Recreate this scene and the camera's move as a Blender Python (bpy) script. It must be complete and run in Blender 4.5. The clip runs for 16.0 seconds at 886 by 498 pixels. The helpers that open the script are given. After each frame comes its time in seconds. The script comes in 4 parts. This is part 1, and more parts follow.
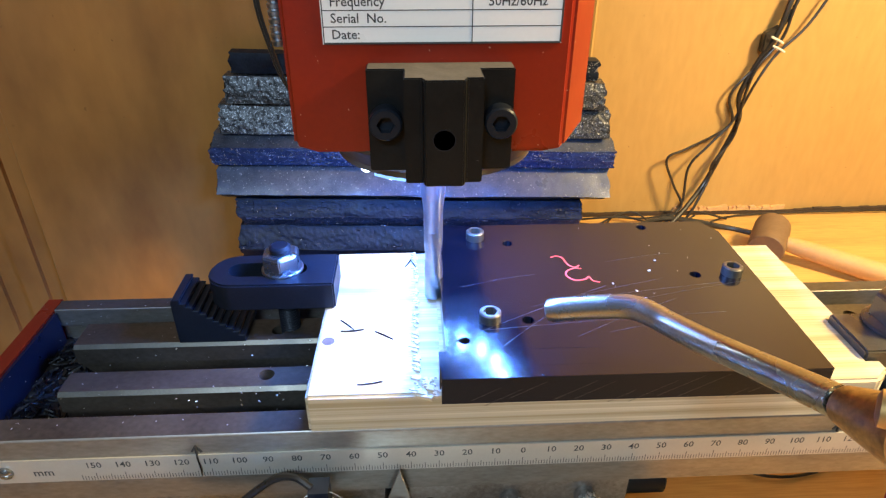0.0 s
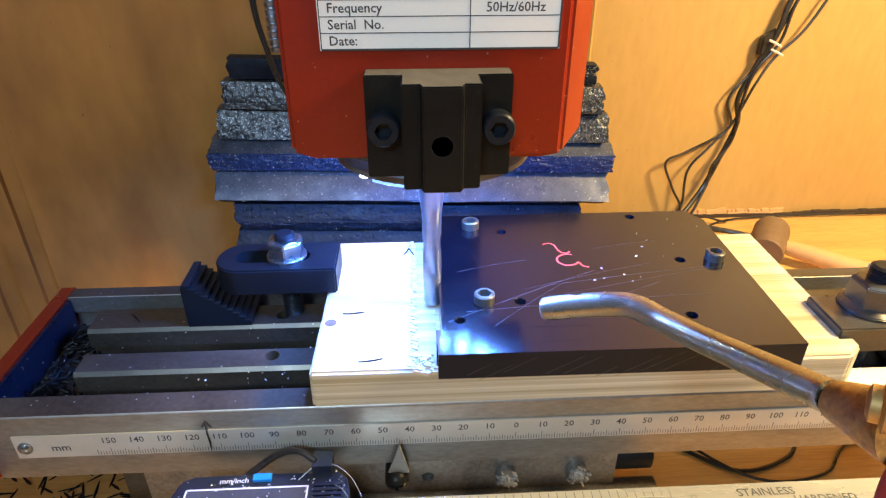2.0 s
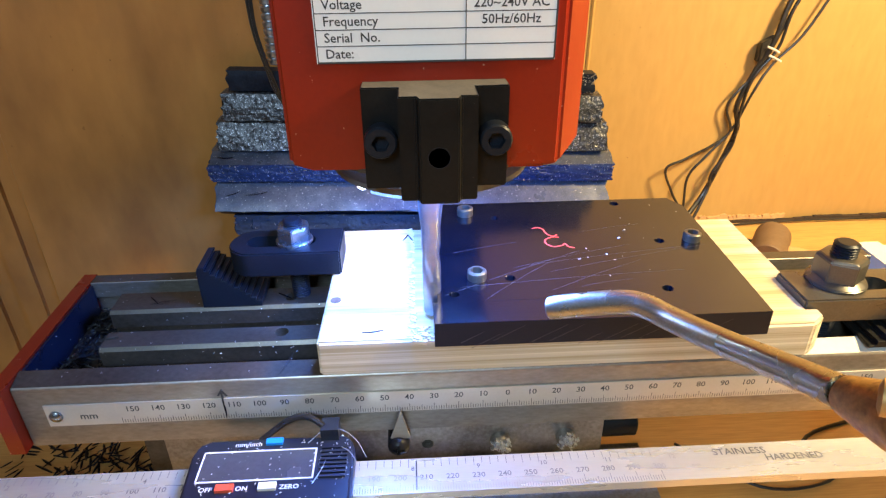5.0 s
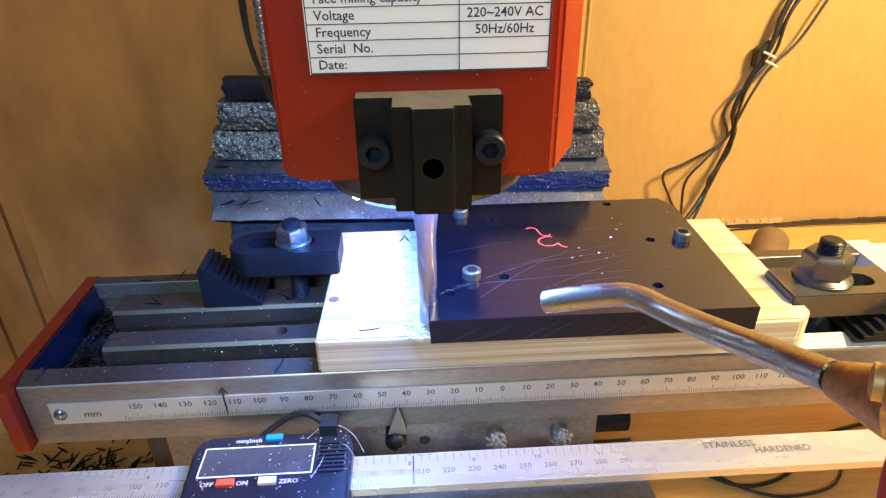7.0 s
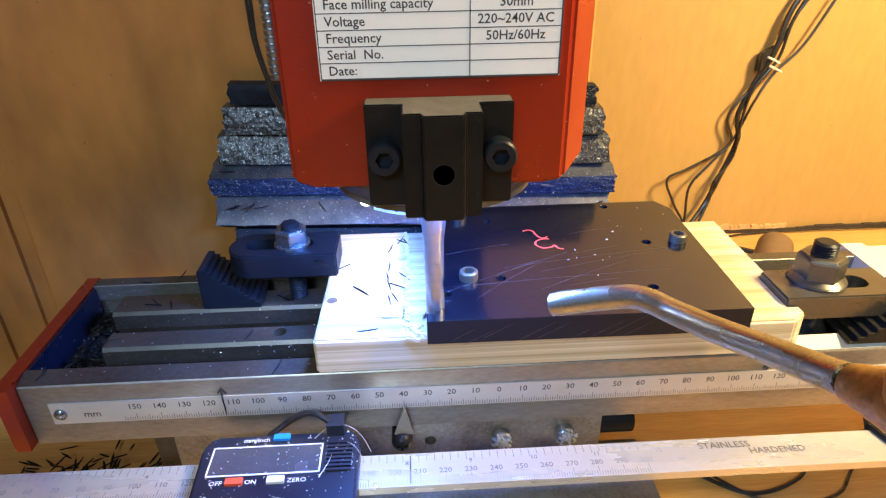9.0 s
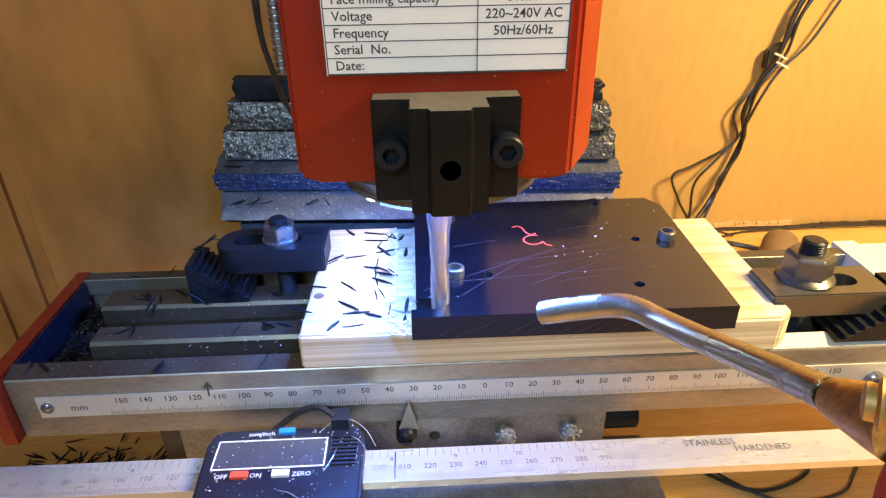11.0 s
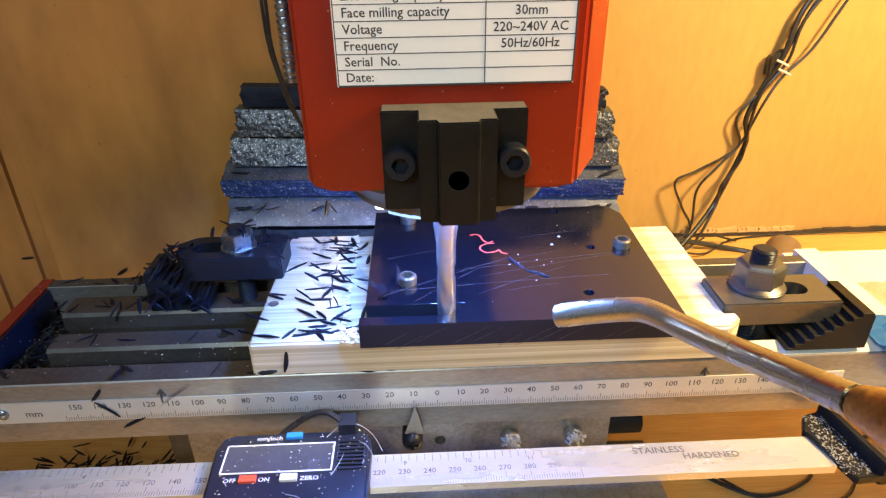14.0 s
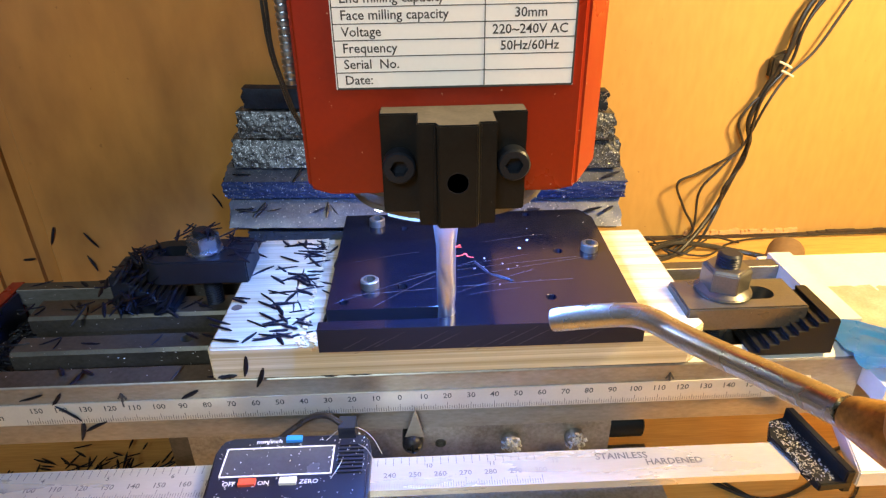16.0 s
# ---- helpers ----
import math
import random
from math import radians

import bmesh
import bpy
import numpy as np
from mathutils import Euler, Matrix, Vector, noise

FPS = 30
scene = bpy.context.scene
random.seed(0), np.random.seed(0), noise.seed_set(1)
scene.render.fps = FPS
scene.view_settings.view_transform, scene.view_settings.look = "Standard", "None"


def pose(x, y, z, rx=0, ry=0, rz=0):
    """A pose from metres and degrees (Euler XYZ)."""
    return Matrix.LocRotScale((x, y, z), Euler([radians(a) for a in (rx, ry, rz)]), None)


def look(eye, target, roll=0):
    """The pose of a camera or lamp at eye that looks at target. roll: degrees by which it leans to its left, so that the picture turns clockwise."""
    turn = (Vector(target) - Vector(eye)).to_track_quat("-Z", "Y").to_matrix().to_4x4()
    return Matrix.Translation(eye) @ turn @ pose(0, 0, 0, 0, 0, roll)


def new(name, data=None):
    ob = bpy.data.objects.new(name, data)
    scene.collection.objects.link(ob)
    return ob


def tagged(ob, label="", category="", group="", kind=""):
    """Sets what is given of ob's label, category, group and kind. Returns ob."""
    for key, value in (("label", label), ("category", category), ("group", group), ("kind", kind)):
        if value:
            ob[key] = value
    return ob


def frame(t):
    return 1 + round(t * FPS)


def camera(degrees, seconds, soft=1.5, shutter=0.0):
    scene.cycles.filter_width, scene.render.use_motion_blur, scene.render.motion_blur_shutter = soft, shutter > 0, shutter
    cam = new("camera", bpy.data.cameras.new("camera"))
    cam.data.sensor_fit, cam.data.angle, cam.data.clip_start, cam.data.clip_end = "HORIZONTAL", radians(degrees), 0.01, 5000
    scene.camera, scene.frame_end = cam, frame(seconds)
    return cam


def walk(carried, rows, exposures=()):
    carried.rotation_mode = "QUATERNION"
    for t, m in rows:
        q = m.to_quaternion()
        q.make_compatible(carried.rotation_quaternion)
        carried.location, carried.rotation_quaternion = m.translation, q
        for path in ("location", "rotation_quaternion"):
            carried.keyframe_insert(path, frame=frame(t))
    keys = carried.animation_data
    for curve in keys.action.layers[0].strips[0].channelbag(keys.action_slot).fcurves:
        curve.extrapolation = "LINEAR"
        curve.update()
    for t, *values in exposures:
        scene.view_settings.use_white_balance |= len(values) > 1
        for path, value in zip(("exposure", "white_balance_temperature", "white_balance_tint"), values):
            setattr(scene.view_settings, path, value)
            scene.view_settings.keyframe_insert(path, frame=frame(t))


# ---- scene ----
cam = camera(70, 16.0, soft=1.3, shutter=0.5)
MM = 0.001


def view(x, y, z, yaw, pitch, roll):
    """Camera pose from millimetres and degrees."""
    return pose(x * MM, y * MM, z * MM, 0, 0, yaw) @ pose(0, 0, 0, 90 + pitch) @ pose(0, 0, 0, 0, 0, -roll)


PATH = [(t, view(*v)) for t, *v in [
    (0, -32.3, -208.5, 181.4, -2.86, -30.05, -0.19),
    (0.5, -32.1, -208.3, 181.7, -2.84, -30.01, -0.30),
    (1, -33.4, -206.8, 181.5, -2.91, -29.86, -0.09),
    (1.5, -33.0, -206.5, 181.2, -2.98, -29.86, -0.26),
    (2, -32.0, -207.4, 181.8, -2.93, -29.75, -0.02),
    (2.5, -33.6, -208.9, 182.3, -2.87, -29.61, 0.21),
    (3, -32.7, -208.2, 182.7, -2.82, -29.37, 0.26),
    (3.5, -33.0, -206.9, 182.6, -2.71, -29.25, 0.14),
    (4, -32.2, -207.2, 182.3, -2.80, -29.19, 0.37),
    (6.5, -29.8, -206.3, 183.5, -2.66, -28.72, 0.85),
    (7, -29.4, -205.8, 183.6, -2.77, -28.60, 0.93),
    (7.5, -32.2, -205.6, 183.4, -2.71, -28.51, 0.62),
    (8, -30.8, -204.8, 184.4, -2.76, -28.37, 0.67),
    (8.5, -31.6, -204.3, 184.4, -2.75, -28.32, 1.12),
    (9, -32.0, -204.5, 183.9, -2.73, -28.24, 0.89),
    (11.5, -32.9, -204.2, 183.8, -2.30, -28.67, 0.87),
    (12, -30.5, -205.5, 184.9, -2.40, -28.53, 1.13),
    (12.5, -29.9, -206.2, 186.0, -2.44, -28.48, 1.07),
    (13, -32.4, -205.3, 185.7, -2.39, -28.43, 0.78),
    (13.5, -33.1, -206.1, 186.4, -2.38, -28.33, 0.89),
    (14, -34.6, -206.2, 186.4, -2.20, -28.29, 0.81),
    (14.5, -30.1, -206.6, 187.5, -2.07, -28.23, 0.96),
    (15, -30.3, -207.1, 187.5, -2.00, -28.20, 1.00),
    (15.5, -32.7, -206.3, 187.1, -1.96, -28.17, 0.83),
    (16, -33.5, -205.6, 186.6, -1.90, -28.19, 0.89),
]]
walk(cam, PATH, [(0, -0.07, 5750, 10), (4, 0.02, 5780, 10), (9, 0.02, 5900, 10), (12, 0.05, 6250, 10), (14, 0.14, 6480, 10), (16, 0.16, 6500, 10)])

# table travel: seconds, millimetres along x, millimetres along y
TRAVEL = [
    (0, 4.5, -50.7), (0.5, 4.6, -47.1), (1, 4.4, -43.2), (1.5, 4.6, -39.8), (2, 4.4, -35.5),
    (2.5, 4.4, -32.2), (3, 4.3, -28.0), (3.5, 4.3, -24.6), (4, 4.1, -20.2), (6.5, 4.1, -4.9),
    (7, 4.2, -4.2), (7.5, 4.0, -3.8), (8, 3.5, -2.3), (8.5, 2.0, -0.8), (9, 0.4, -0.3),
    (11.5, -10.9, 0.3), (12, -15.0, 0.8), (12.5, -18.5, 0.6), (13, -22.7, 0.2), (13.5, -26.2, 0.6),
    (14, -30.0, 0.1), (14.5, -33.7, 0.6), (15, -37.7, 0.3), (15.5, -41.6, -0.1), (16, -45.8, -0.3),
]
# sway of the hand-held air nozzle across the view: seconds, millimetres right, millimetres up
SWAY = [
    (0, -0.7, 0.8), (0.5, -1.2, 1.9), (1, -1.5, 0.6), (1.5, -0.7, 1.9), (2, -2.3, 1.3),
    (2.5, -1.2, 0.3), (3, -1.0, 0.1), (3.5, -0.5, -1.0), (4, -0.7, 0.6), (6.5, -0.5, 2.1),
    (7, -2.0, 3.4), (7.5, -2.0, 1.1), (8, -2.0, 1.3), (8.5, -2.3, -0.5), (9, 0.3, 2.6),
    (11.5, -3.6, -0.5), (12, 2.2, 1.9), (12.5, 1.1, 1.9), (13, -0.7, -1.0), (13.5, 0.6, -1.8),
    (14, 1.9, -1.0), (14.5, 1.1, -0.5), (15, 0.3, -0.7), (15.5, 1.4, -2.5), (16, 0.6, -2.3),
]

# ---- light ----
world = bpy.data.worlds.new("room_air")
world.use_nodes = True
world.node_tree.nodes["Background"].inputs[0].default_value = (1.0, 0.85, 0.68, 1)
world.node_tree.nodes["Background"].inputs[1].default_value = 0.04
scene.world = world


def lamp(name, kind, m, watts, colour, size):
    data = bpy.data.lights.new(name, kind)
    data.energy, data.color = watts, colour
    if kind == "AREA":
        data.shape, data.size = "DISK", size
    else:
        data.shadow_soft_size = size
    ob = new(name, data)
    ob.matrix_world = m
    return ob


# warm bench lamp above the bench's right end; weaker added fill behind the camera
lamp("bench_lamp_light", "AREA", look((0.50, -0.072, 0.47), (0.12, 0.08, -0.04)), 12.6, (1.0, 0.70, 0.29), 0.14)
lamp("front_fill_light", "AREA", look((-0.25, -1.05, 0.85), (0.0, 0.1, 0.05)), 10.0, (0.70, 0.89, 1.0), 0.35)
# white ring of diodes under the spindle
LED_RING = [(-25 + 30 * math.cos(radians(a)), 2 + 30 * math.sin(radians(a))) for a in range(2, 362, 20)]
for lx, ly in LED_RING:
    spot = lamp("ring_diode_light", "SPOT", pose(lx * MM, ly * MM, 100.6 * MM), 0.148, (0.09, 0.26, 1.0), 0.0016)
    spot.data.spot_size, spot.data.spot_blend = radians(160), 0.5


# ---- materials ----
def mat(name, base, other=None, rough=0.5, metal=0.0, scale=60.0, fine=900.0, bump=0.2, stretch=(1, 1, 1), contrast=0.5,
        rough_var=0.1, emit=0.0, vary=0.0, flecks=None, fleck_scale=1500.0, fleck_at=0.7, coat=0.0, spec=0.5, fleck_detail=2):
    m = bpy.data.materials.new(name)
    m.use_nodes = True
    nt = m.node_tree
    n, l = nt.nodes, nt.links
    b = n["Principled BSDF"]
    b.inputs["Roughness"].default_value, b.inputs["Metallic"].default_value = rough, metal
    b.inputs["Coat Weight"].default_value, b.inputs["Coat Roughness"].default_value = coat, 0.07
    b.inputs["Specular IOR Level"].default_value = spec
    b.inputs["Base Color"].default_value = (*base, 1)
    co = n.new("ShaderNodeTexCoord")
    mp = n.new("ShaderNodeMapping")
    mp.inputs["Scale"].default_value = stretch
    l.new(co.outputs["Object"], mp.inputs[0])
    big, small = n.new("ShaderNodeTexNoise"), n.new("ShaderNodeTexNoise")
    big.inputs["Scale"].default_value, small.inputs["Scale"].default_value = scale, fine
    big.inputs["Detail"].default_value = 6
    small.inputs["Detail"].default_value = 4
    for q in (big, small):
        l.new(mp.outputs[0], q.inputs["Vector"])
    ramp = n.new("ShaderNodeMapRange")
    ramp.inputs[1].default_value, ramp.inputs[2].default_value = 0.5 - contrast / 2, 0.5 + contrast / 2
    add = n.new("ShaderNodeMath")
    add.operation = "MULTIPLY_ADD"
    add.inputs[1].default_value, add.inputs[2].default_value = 0.4, 0.0
    sub = n.new("ShaderNodeMath")
    sub.operation = "MULTIPLY_ADD"
    sub.inputs[1].default_value = 0.6
    l.new(small.outputs[0], add.inputs[0])
    l.new(big.outputs[0], sub.inputs[0])
    l.new(add.outputs[0], sub.inputs[2])
    l.new(sub.outputs[0], ramp.inputs[0])
    mix = n.new("ShaderNodeMix")
    mix.data_type = "RGBA"
    mix.inputs[6].default_value, mix.inputs[7].default_value = (*base, 1), (*(other or base), 1)
    l.new(ramp.outputs[0], mix.inputs[0])
    colour = mix.outputs[2]
    if vary:
        info = n.new("ShaderNodeObjectInfo")
        hsv = n.new("ShaderNodeHueSaturation")
        mr = n.new("ShaderNodeMapRange")
        mr.inputs[3].default_value, mr.inputs[4].default_value = 1 - vary, 1 + vary
        l.new(info.outputs["Random"], mr.inputs[0])
        l.new(mr.outputs[0], hsv.inputs["Value"])
        l.new(colour, hsv.inputs["Color"])
        colour = hsv.outputs[0]
    if flecks:
        vo = n.new("ShaderNodeTexNoise")
        vo.inputs["Scale"].default_value = fleck_scale
        vo.inputs["Detail"].default_value = fleck_detail
        l.new(co.outputs["Object"], vo.inputs["Vector"])
        st = n.new("ShaderNodeMapRange")
        st.inputs[1].default_value, st.inputs[2].default_value = fleck_at, fleck_at + 0.04
        l.new(vo.outputs[0], st.inputs[0])
        fm = n.new("ShaderNodeMix")
        fm.data_type = "RGBA"
        l.new(st.outputs[0], fm.inputs[0])
        l.new(colour, fm.inputs[6])
        fm.inputs[7].default_value = (*flecks, 1)
        colour = fm.outputs[2]
    l.new(colour, b.inputs["Base Color"])
    if rough_var:
        rr = n.new("ShaderNodeMapRange")
        rr.inputs[1].default_value, rr.inputs[2].default_value = 0.3, 0.7
        rr.inputs[3].default_value, rr.inputs[4].default_value = max(0.02, rough - rough_var), min(1, rough + rough_var)
        l.new(big.outputs[0], rr.inputs[0])
        l.new(rr.outputs[0], b.inputs["Roughness"])
    if bump:
        bp = n.new("ShaderNodeBump")
        bp.inputs["Strength"].default_value, bp.inputs["Distance"].default_value = bump, 0.0004
        l.new(sub.outputs[0], bp.inputs["Height"])
        l.new(bp.outputs[0], b.inputs["Normal"])
    if emit:
        b.inputs["Emission Color"].default_value = (*base, 1)
        b.inputs["Emission Strength"].default_value = emit
    return m


CARD = mat("brown_hardboard", (0.54, 0.240, 0.052), (0.27, 0.110, 0.022), 0.46, scale=11, fine=60, stretch=(1, 1, 0.4), bump=0.14, contrast=0.3,
           flecks=(0.30, 0.125, 0.026), fleck_scale=230, fleck_at=0.735, fleck_detail=2)
CARD_RIGHT = mat("pale_hardboard", (0.53, 0.33, 0.105), (0.40, 0.235, 0.066), 0.48, scale=10, fine=170, stretch=(1, 1, 0.3), bump=0.12, contrast=0.5,
                 flecks=(0.25, 0.12, 0.04), fleck_scale=240, fleck_at=0.76)
BENCH = mat("varnished_bench_wood", (0.72, 0.43, 0.12), (0.46, 0.235, 0.056), 0.40, scale=16, fine=300, stretch=(0.2, 3.0, 1), bump=0.2, contrast=0.35)
ROOM_SHELL = mat("dim_room_shell", (0.13, 0.105, 0.08), (0.10, 0.08, 0.06), 0.8, scale=3, fine=60)
RED = mat("red_machine_paint", (0.29, 0.018, 0.003), (0.20, 0.011, 0.0025), 0.32, scale=25, fine=700, bump=0.12, contrast=0.7, flecks=(0.55, 0.30, 0.2), fleck_scale=520, fleck_at=0.735)
BLACK_STEEL = mat("black_oxide_steel", (0.005, 0.005, 0.0055), (0.014, 0.0135, 0.0125), 0.40, metal=0.0, spec=0.17, scale=70, fine=900, bump=0.25, contrast=0.5,
                  flecks=(0.30, 0.28, 0.25), fleck_scale=900, fleck_at=0.775)
CLAMP = mat("blued_clamp_steel", (0.009, 0.011, 0.017), (0.021, 0.025, 0.034), 0.40, metal=0.25, spec=0.22, scale=60, fine=1200, bump=0.15, contrast=0.6)
WORN_CLAMP = mat("worn_brown_clamp_steel", (0.075, 0.066, 0.052), (0.16, 0.145, 0.115), 0.36, metal=0.6, scale=60, fine=1200, bump=0.2, contrast=0.6,
                 flecks=(0.4, 0.37, 0.30), fleck_scale=800, fleck_at=0.78)
IRON = mat("machined_cast_iron", (0.034, 0.026, 0.018), (0.125, 0.104, 0.080), 0.42, metal=0.4, spec=0.4, scale=42, fine=700, stretch=(0.7, 1, 1), bump=0.15, contrast=0.5,
           flecks=(0.5, 0.48, 0.45), fleck_scale=900, fleck_at=0.80)
GROUND = mat("ground_table_edge", (0.40, 0.375, 0.335), (0.20, 0.175, 0.145), 0.42, metal=0.7, scale=38, fine=900, stretch=(0.35, 1, 1), bump=0.12, contrast=0.45)
STEEL = mat("dull_ground_steel", (0.40, 0.37, 0.33), (0.30, 0.27, 0.23), 0.38, metal=0.8, scale=50, fine=1000, stretch=(0.2, 1, 1), bump=0.12, contrast=0.5)
STAINED = mat("oil_stained_steel", (0.44, 0.41, 0.37), (0.20, 0.17, 0.14), 0.4, metal=0.75, scale=55, fine=700, bump=0.15, contrast=0.35)
RULE = mat("satin_scale_strip", (0.62, 0.58, 0.51), (0.54, 0.49, 0.42), 0.4, metal=0.35, scale=60, fine=900, bump=0.08)
BEAM = mat("stainless_caliper_steel", (0.68, 0.65, 0.57), (0.55, 0.52, 0.45), 0.33, metal=0.6, scale=60, fine=1200, stretch=(0.15, 1, 1), bump=0.08)
CHROME = mat("worn_chrome_tube", (0.52, 0.485, 0.39), (0.30, 0.26, 0.17), 0.27, metal=0.85, scale=70, fine=1500, bump=0.15, rough_var=0.08)
BRIGHT = mat("bright_cutter_steel", (0.46, 0.50, 0.56), (0.34, 0.37, 0.42), 0.40, metal=1.0, scale=300, fine=2000, bump=0.1)
ALU = mat("cast_spindle_flange", (0.13, 0.125, 0.12), (0.07, 0.066, 0.06), 0.42, metal=0.7, scale=60, fine=900)
NUT_STEEL = mat("dull_dark_nut_steel", (0.085, 0.080, 0.070), (0.17, 0.16, 0.14), 0.33, metal=0.7, scale=120, fine=1500, bump=0.12)
ZINC = mat("zinc_plated_nut", (0.34, 0.35, 0.37), (0.22, 0.23, 0.25), 0.30, metal=0.9, scale=120, fine=1500, bump=0.12)
PLASTIC = mat("black_engineering_plastic", (0.002, 0.0025, 0.006), (0.004, 0.0045, 0.009), 0.16, coat=0.15, spec=0.5, scale=40, fine=900, bump=0.05, rough_var=0.06, contrast=0.6)
PLASTIC_CUT = mat("cut_black_plastic", (0.005, 0.006, 0.012), (0.011, 0.012, 0.018), 0.5, spec=0.2, scale=60, fine=1400, stretch=(0.3, 1, 3), bump=0.35)
PINE = mat("planed_pine", (0.69, 0.61, 0.445), (0.42, 0.335, 0.19), 0.55, scale=80, fine=420, stretch=(0.025, 2.4, 6.0), bump=0.15, contrast=0.22)
PINE_CUT = mat("fresh_cut_pine", (0.80, 0.66, 0.44), (0.70, 0.54, 0.32), 0.7, scale=200, fine=1500, bump=0.4)
KNOT = mat("pine_knot", (0.17, 0.12, 0.085), (0.08, 0.055, 0.04), 0.6, scale=400, fine=1800)
FOIL = mat("crinkled_swarf_crust", (0.085, 0.087, 0.095), (0.012, 0.012, 0.015), 0.36, metal=0.5, scale=520, fine=1700, bump=0.9, contrast=0.35,
           flecks=(0.28, 0.285, 0.31), fleck_scale=1050, fleck_at=0.585, fleck_detail=3)
# bluish cast of the diode ring is put into these four bellows colours
BLUE_LIT = mat("dusted_rubber_lit_blue", (0.012, 0.021, 0.065), (0.045, 0.066, 0.15), 0.45, spec=0.3, fleck_detail=5, scale=260, fine=1500, bump=0.7, contrast=0.4,
           flecks=(0.30, 0.33, 0.42), fleck_scale=900, fleck_at=0.635)
RUBBER = mat("dusty_black_rubber", (0.004, 0.006, 0.012), (0.016, 0.022, 0.038), 0.5, spec=0.2, scale=130, fine=900, bump=0.7, contrast=0.3)
SWARFED = mat("rubber_caked_with_swarf", (0.010, 0.014, 0.028), (0.030, 0.040, 0.066), 0.4, spec=0.2, fleck_detail=4, scale=150, fine=1600, bump=0.9, contrast=0.4,
              flecks=(0.16, 0.16, 0.165), fleck_scale=1300, fleck_at=0.62)
SWARFED_LIGHT = mat("rubber_fold_dusted_grey", (0.15, 0.158, 0.18), (0.045, 0.05, 0.066), 0.36, metal=0.4, spec=0.3, fleck_detail=6, scale=120, fine=1500, bump=0.5, contrast=0.4,
                    flecks=(0.35, 0.34, 0.33), fleck_scale=700, fleck_at=0.64)
LABEL = mat("white_rating_plate", (0.84, 0.84, 0.84), (0.79, 0.78, 0.78), 0.35, scale=60, fine=900, bump=0.03)
INK = mat("black_print", (0.045, 0.045, 0.048), None, 0.5, bump=0)
GREY_INK = mat("etched_grey_figures", (0.13, 0.12, 0.115), None, 0.5, bump=0)
WHITE_INK = mat("white_print", (0.8, 0.8, 0.8), None, 0.5, bump=0)
PEN = mat("red_paint_pen", (0.85, 0.10, 0.07), (0.75, 0.07, 0.05), 0.5, scale=500, bump=0.1)
SCRATCH = mat("pale_scratch", (0.085, 0.085, 0.09), (0.03, 0.03, 0.03), 0.45, scale=250, bump=0)
RING_WHITE = mat("white_diode_carrier", (0.10, 0.105, 0.11), None, 0.4, bump=0)
LED_GLOW = mat("lit_diffuser", (0.30, 0.55, 1.0), None, 0.4, bump=0, emit=1.3)
LED = mat("white_diode", (0.80, 0.90, 1.0), None, 0.3, bump=0, emit=60.0)
CALIPER = mat("dark_caliper_plastic", (0.008, 0.010, 0.022), (0.014, 0.016, 0.030), 0.36, scale=60, fine=1000, bump=0.15)
LCD = mat("blank_display", (0.050, 0.050, 0.060), (0.075, 0.075, 0.085), 0.22, scale=60, fine=900, bump=0.05)
BTN_RED = mat("red_button", (0.70, 0.09, 0.04), None, 0.4, bump=0.05)
BTN_WHITE = mat("white_button", (0.78, 0.74, 0.68), None, 0.4, bump=0.05)
BTN_BLUE = mat("blue_button", (0.03, 0.27, 0.75), None, 0.4, bump=0.05)
BRASS = mat("tarnished_brass", (0.55, 0.33, 0.10), (0.20, 0.11, 0.04), 0.40, metal=0.35, spec=0.5, scale=170, fine=900, contrast=0.28)
BRASS_BRIGHT = mat("bright_brass", (0.62, 0.40, 0.14), (0.45, 0.26, 0.08), 0.4, metal=0.5, scale=90, fine=900)
RED_PLASTIC = mat("red_handle_plastic", (0.40, 0.03, 0.02), None, 0.4, bump=0.1)
CABLE = mat("black_cable_sheath", (0.012, 0.011, 0.010), (0.035, 0.030, 0.026), 0.35, scale=90, fine=700)
TIE = mat("white_cable_tie", (0.75, 0.70, 0.60), None, 0.4, bump=0)
MALLET = mat("worn_mallet_wood", (0.22, 0.135, 0.068), (0.14, 0.08, 0.036), 0.55, scale=60, fine=600, stretch=(0.4, 1, 1), bump=0.3)
HANDLE_WOOD = mat("pale_handle_wood", (0.62, 0.38, 0.15), (0.50, 0.28, 0.09), 0.5, scale=60, fine=600, stretch=(0.4, 1, 1), bump=0.2)
PALE_BOARD = mat("grubby_pale_board", (0.72, 0.68, 0.60), (0.60, 0.55, 0.46), 0.5, scale=30, fine=500, bump=0.15)
DIRT = mat("dried_swarf_sludge", (0.26, 0.20, 0.13), (0.42, 0.36, 0.27), 0.7, scale=90, fine=900, bump=0.8, contrast=0.4)
BLUE_FILM = mat("blue_plastic_film", (0.015, 0.15, 0.52), (0.03, 0.22, 0.62), 0.25, scale=60, fine=500, bump=0.3)
CHIP = mat("black_plastic_shaving", (0.004, 0.0045, 0.009), (0.009, 0.0095, 0.016), 0.45, spec=0.22, scale=400, fine=2000, bump=0.2, vary=0.5)
METAL_CHIP = mat("bright_metal_swarf", (0.72, 0.71, 0.69), (0.55, 0.54, 0.52), 0.35, metal=0.7, scale=500, fine=2000, bump=0.2)
CAKED = mat("caked_grey_swarf", (0.42, 0.39, 0.33), (0.20, 0.18, 0.15), 0.42, metal=0.6, scale=500, fine=2000, bump=0.3)
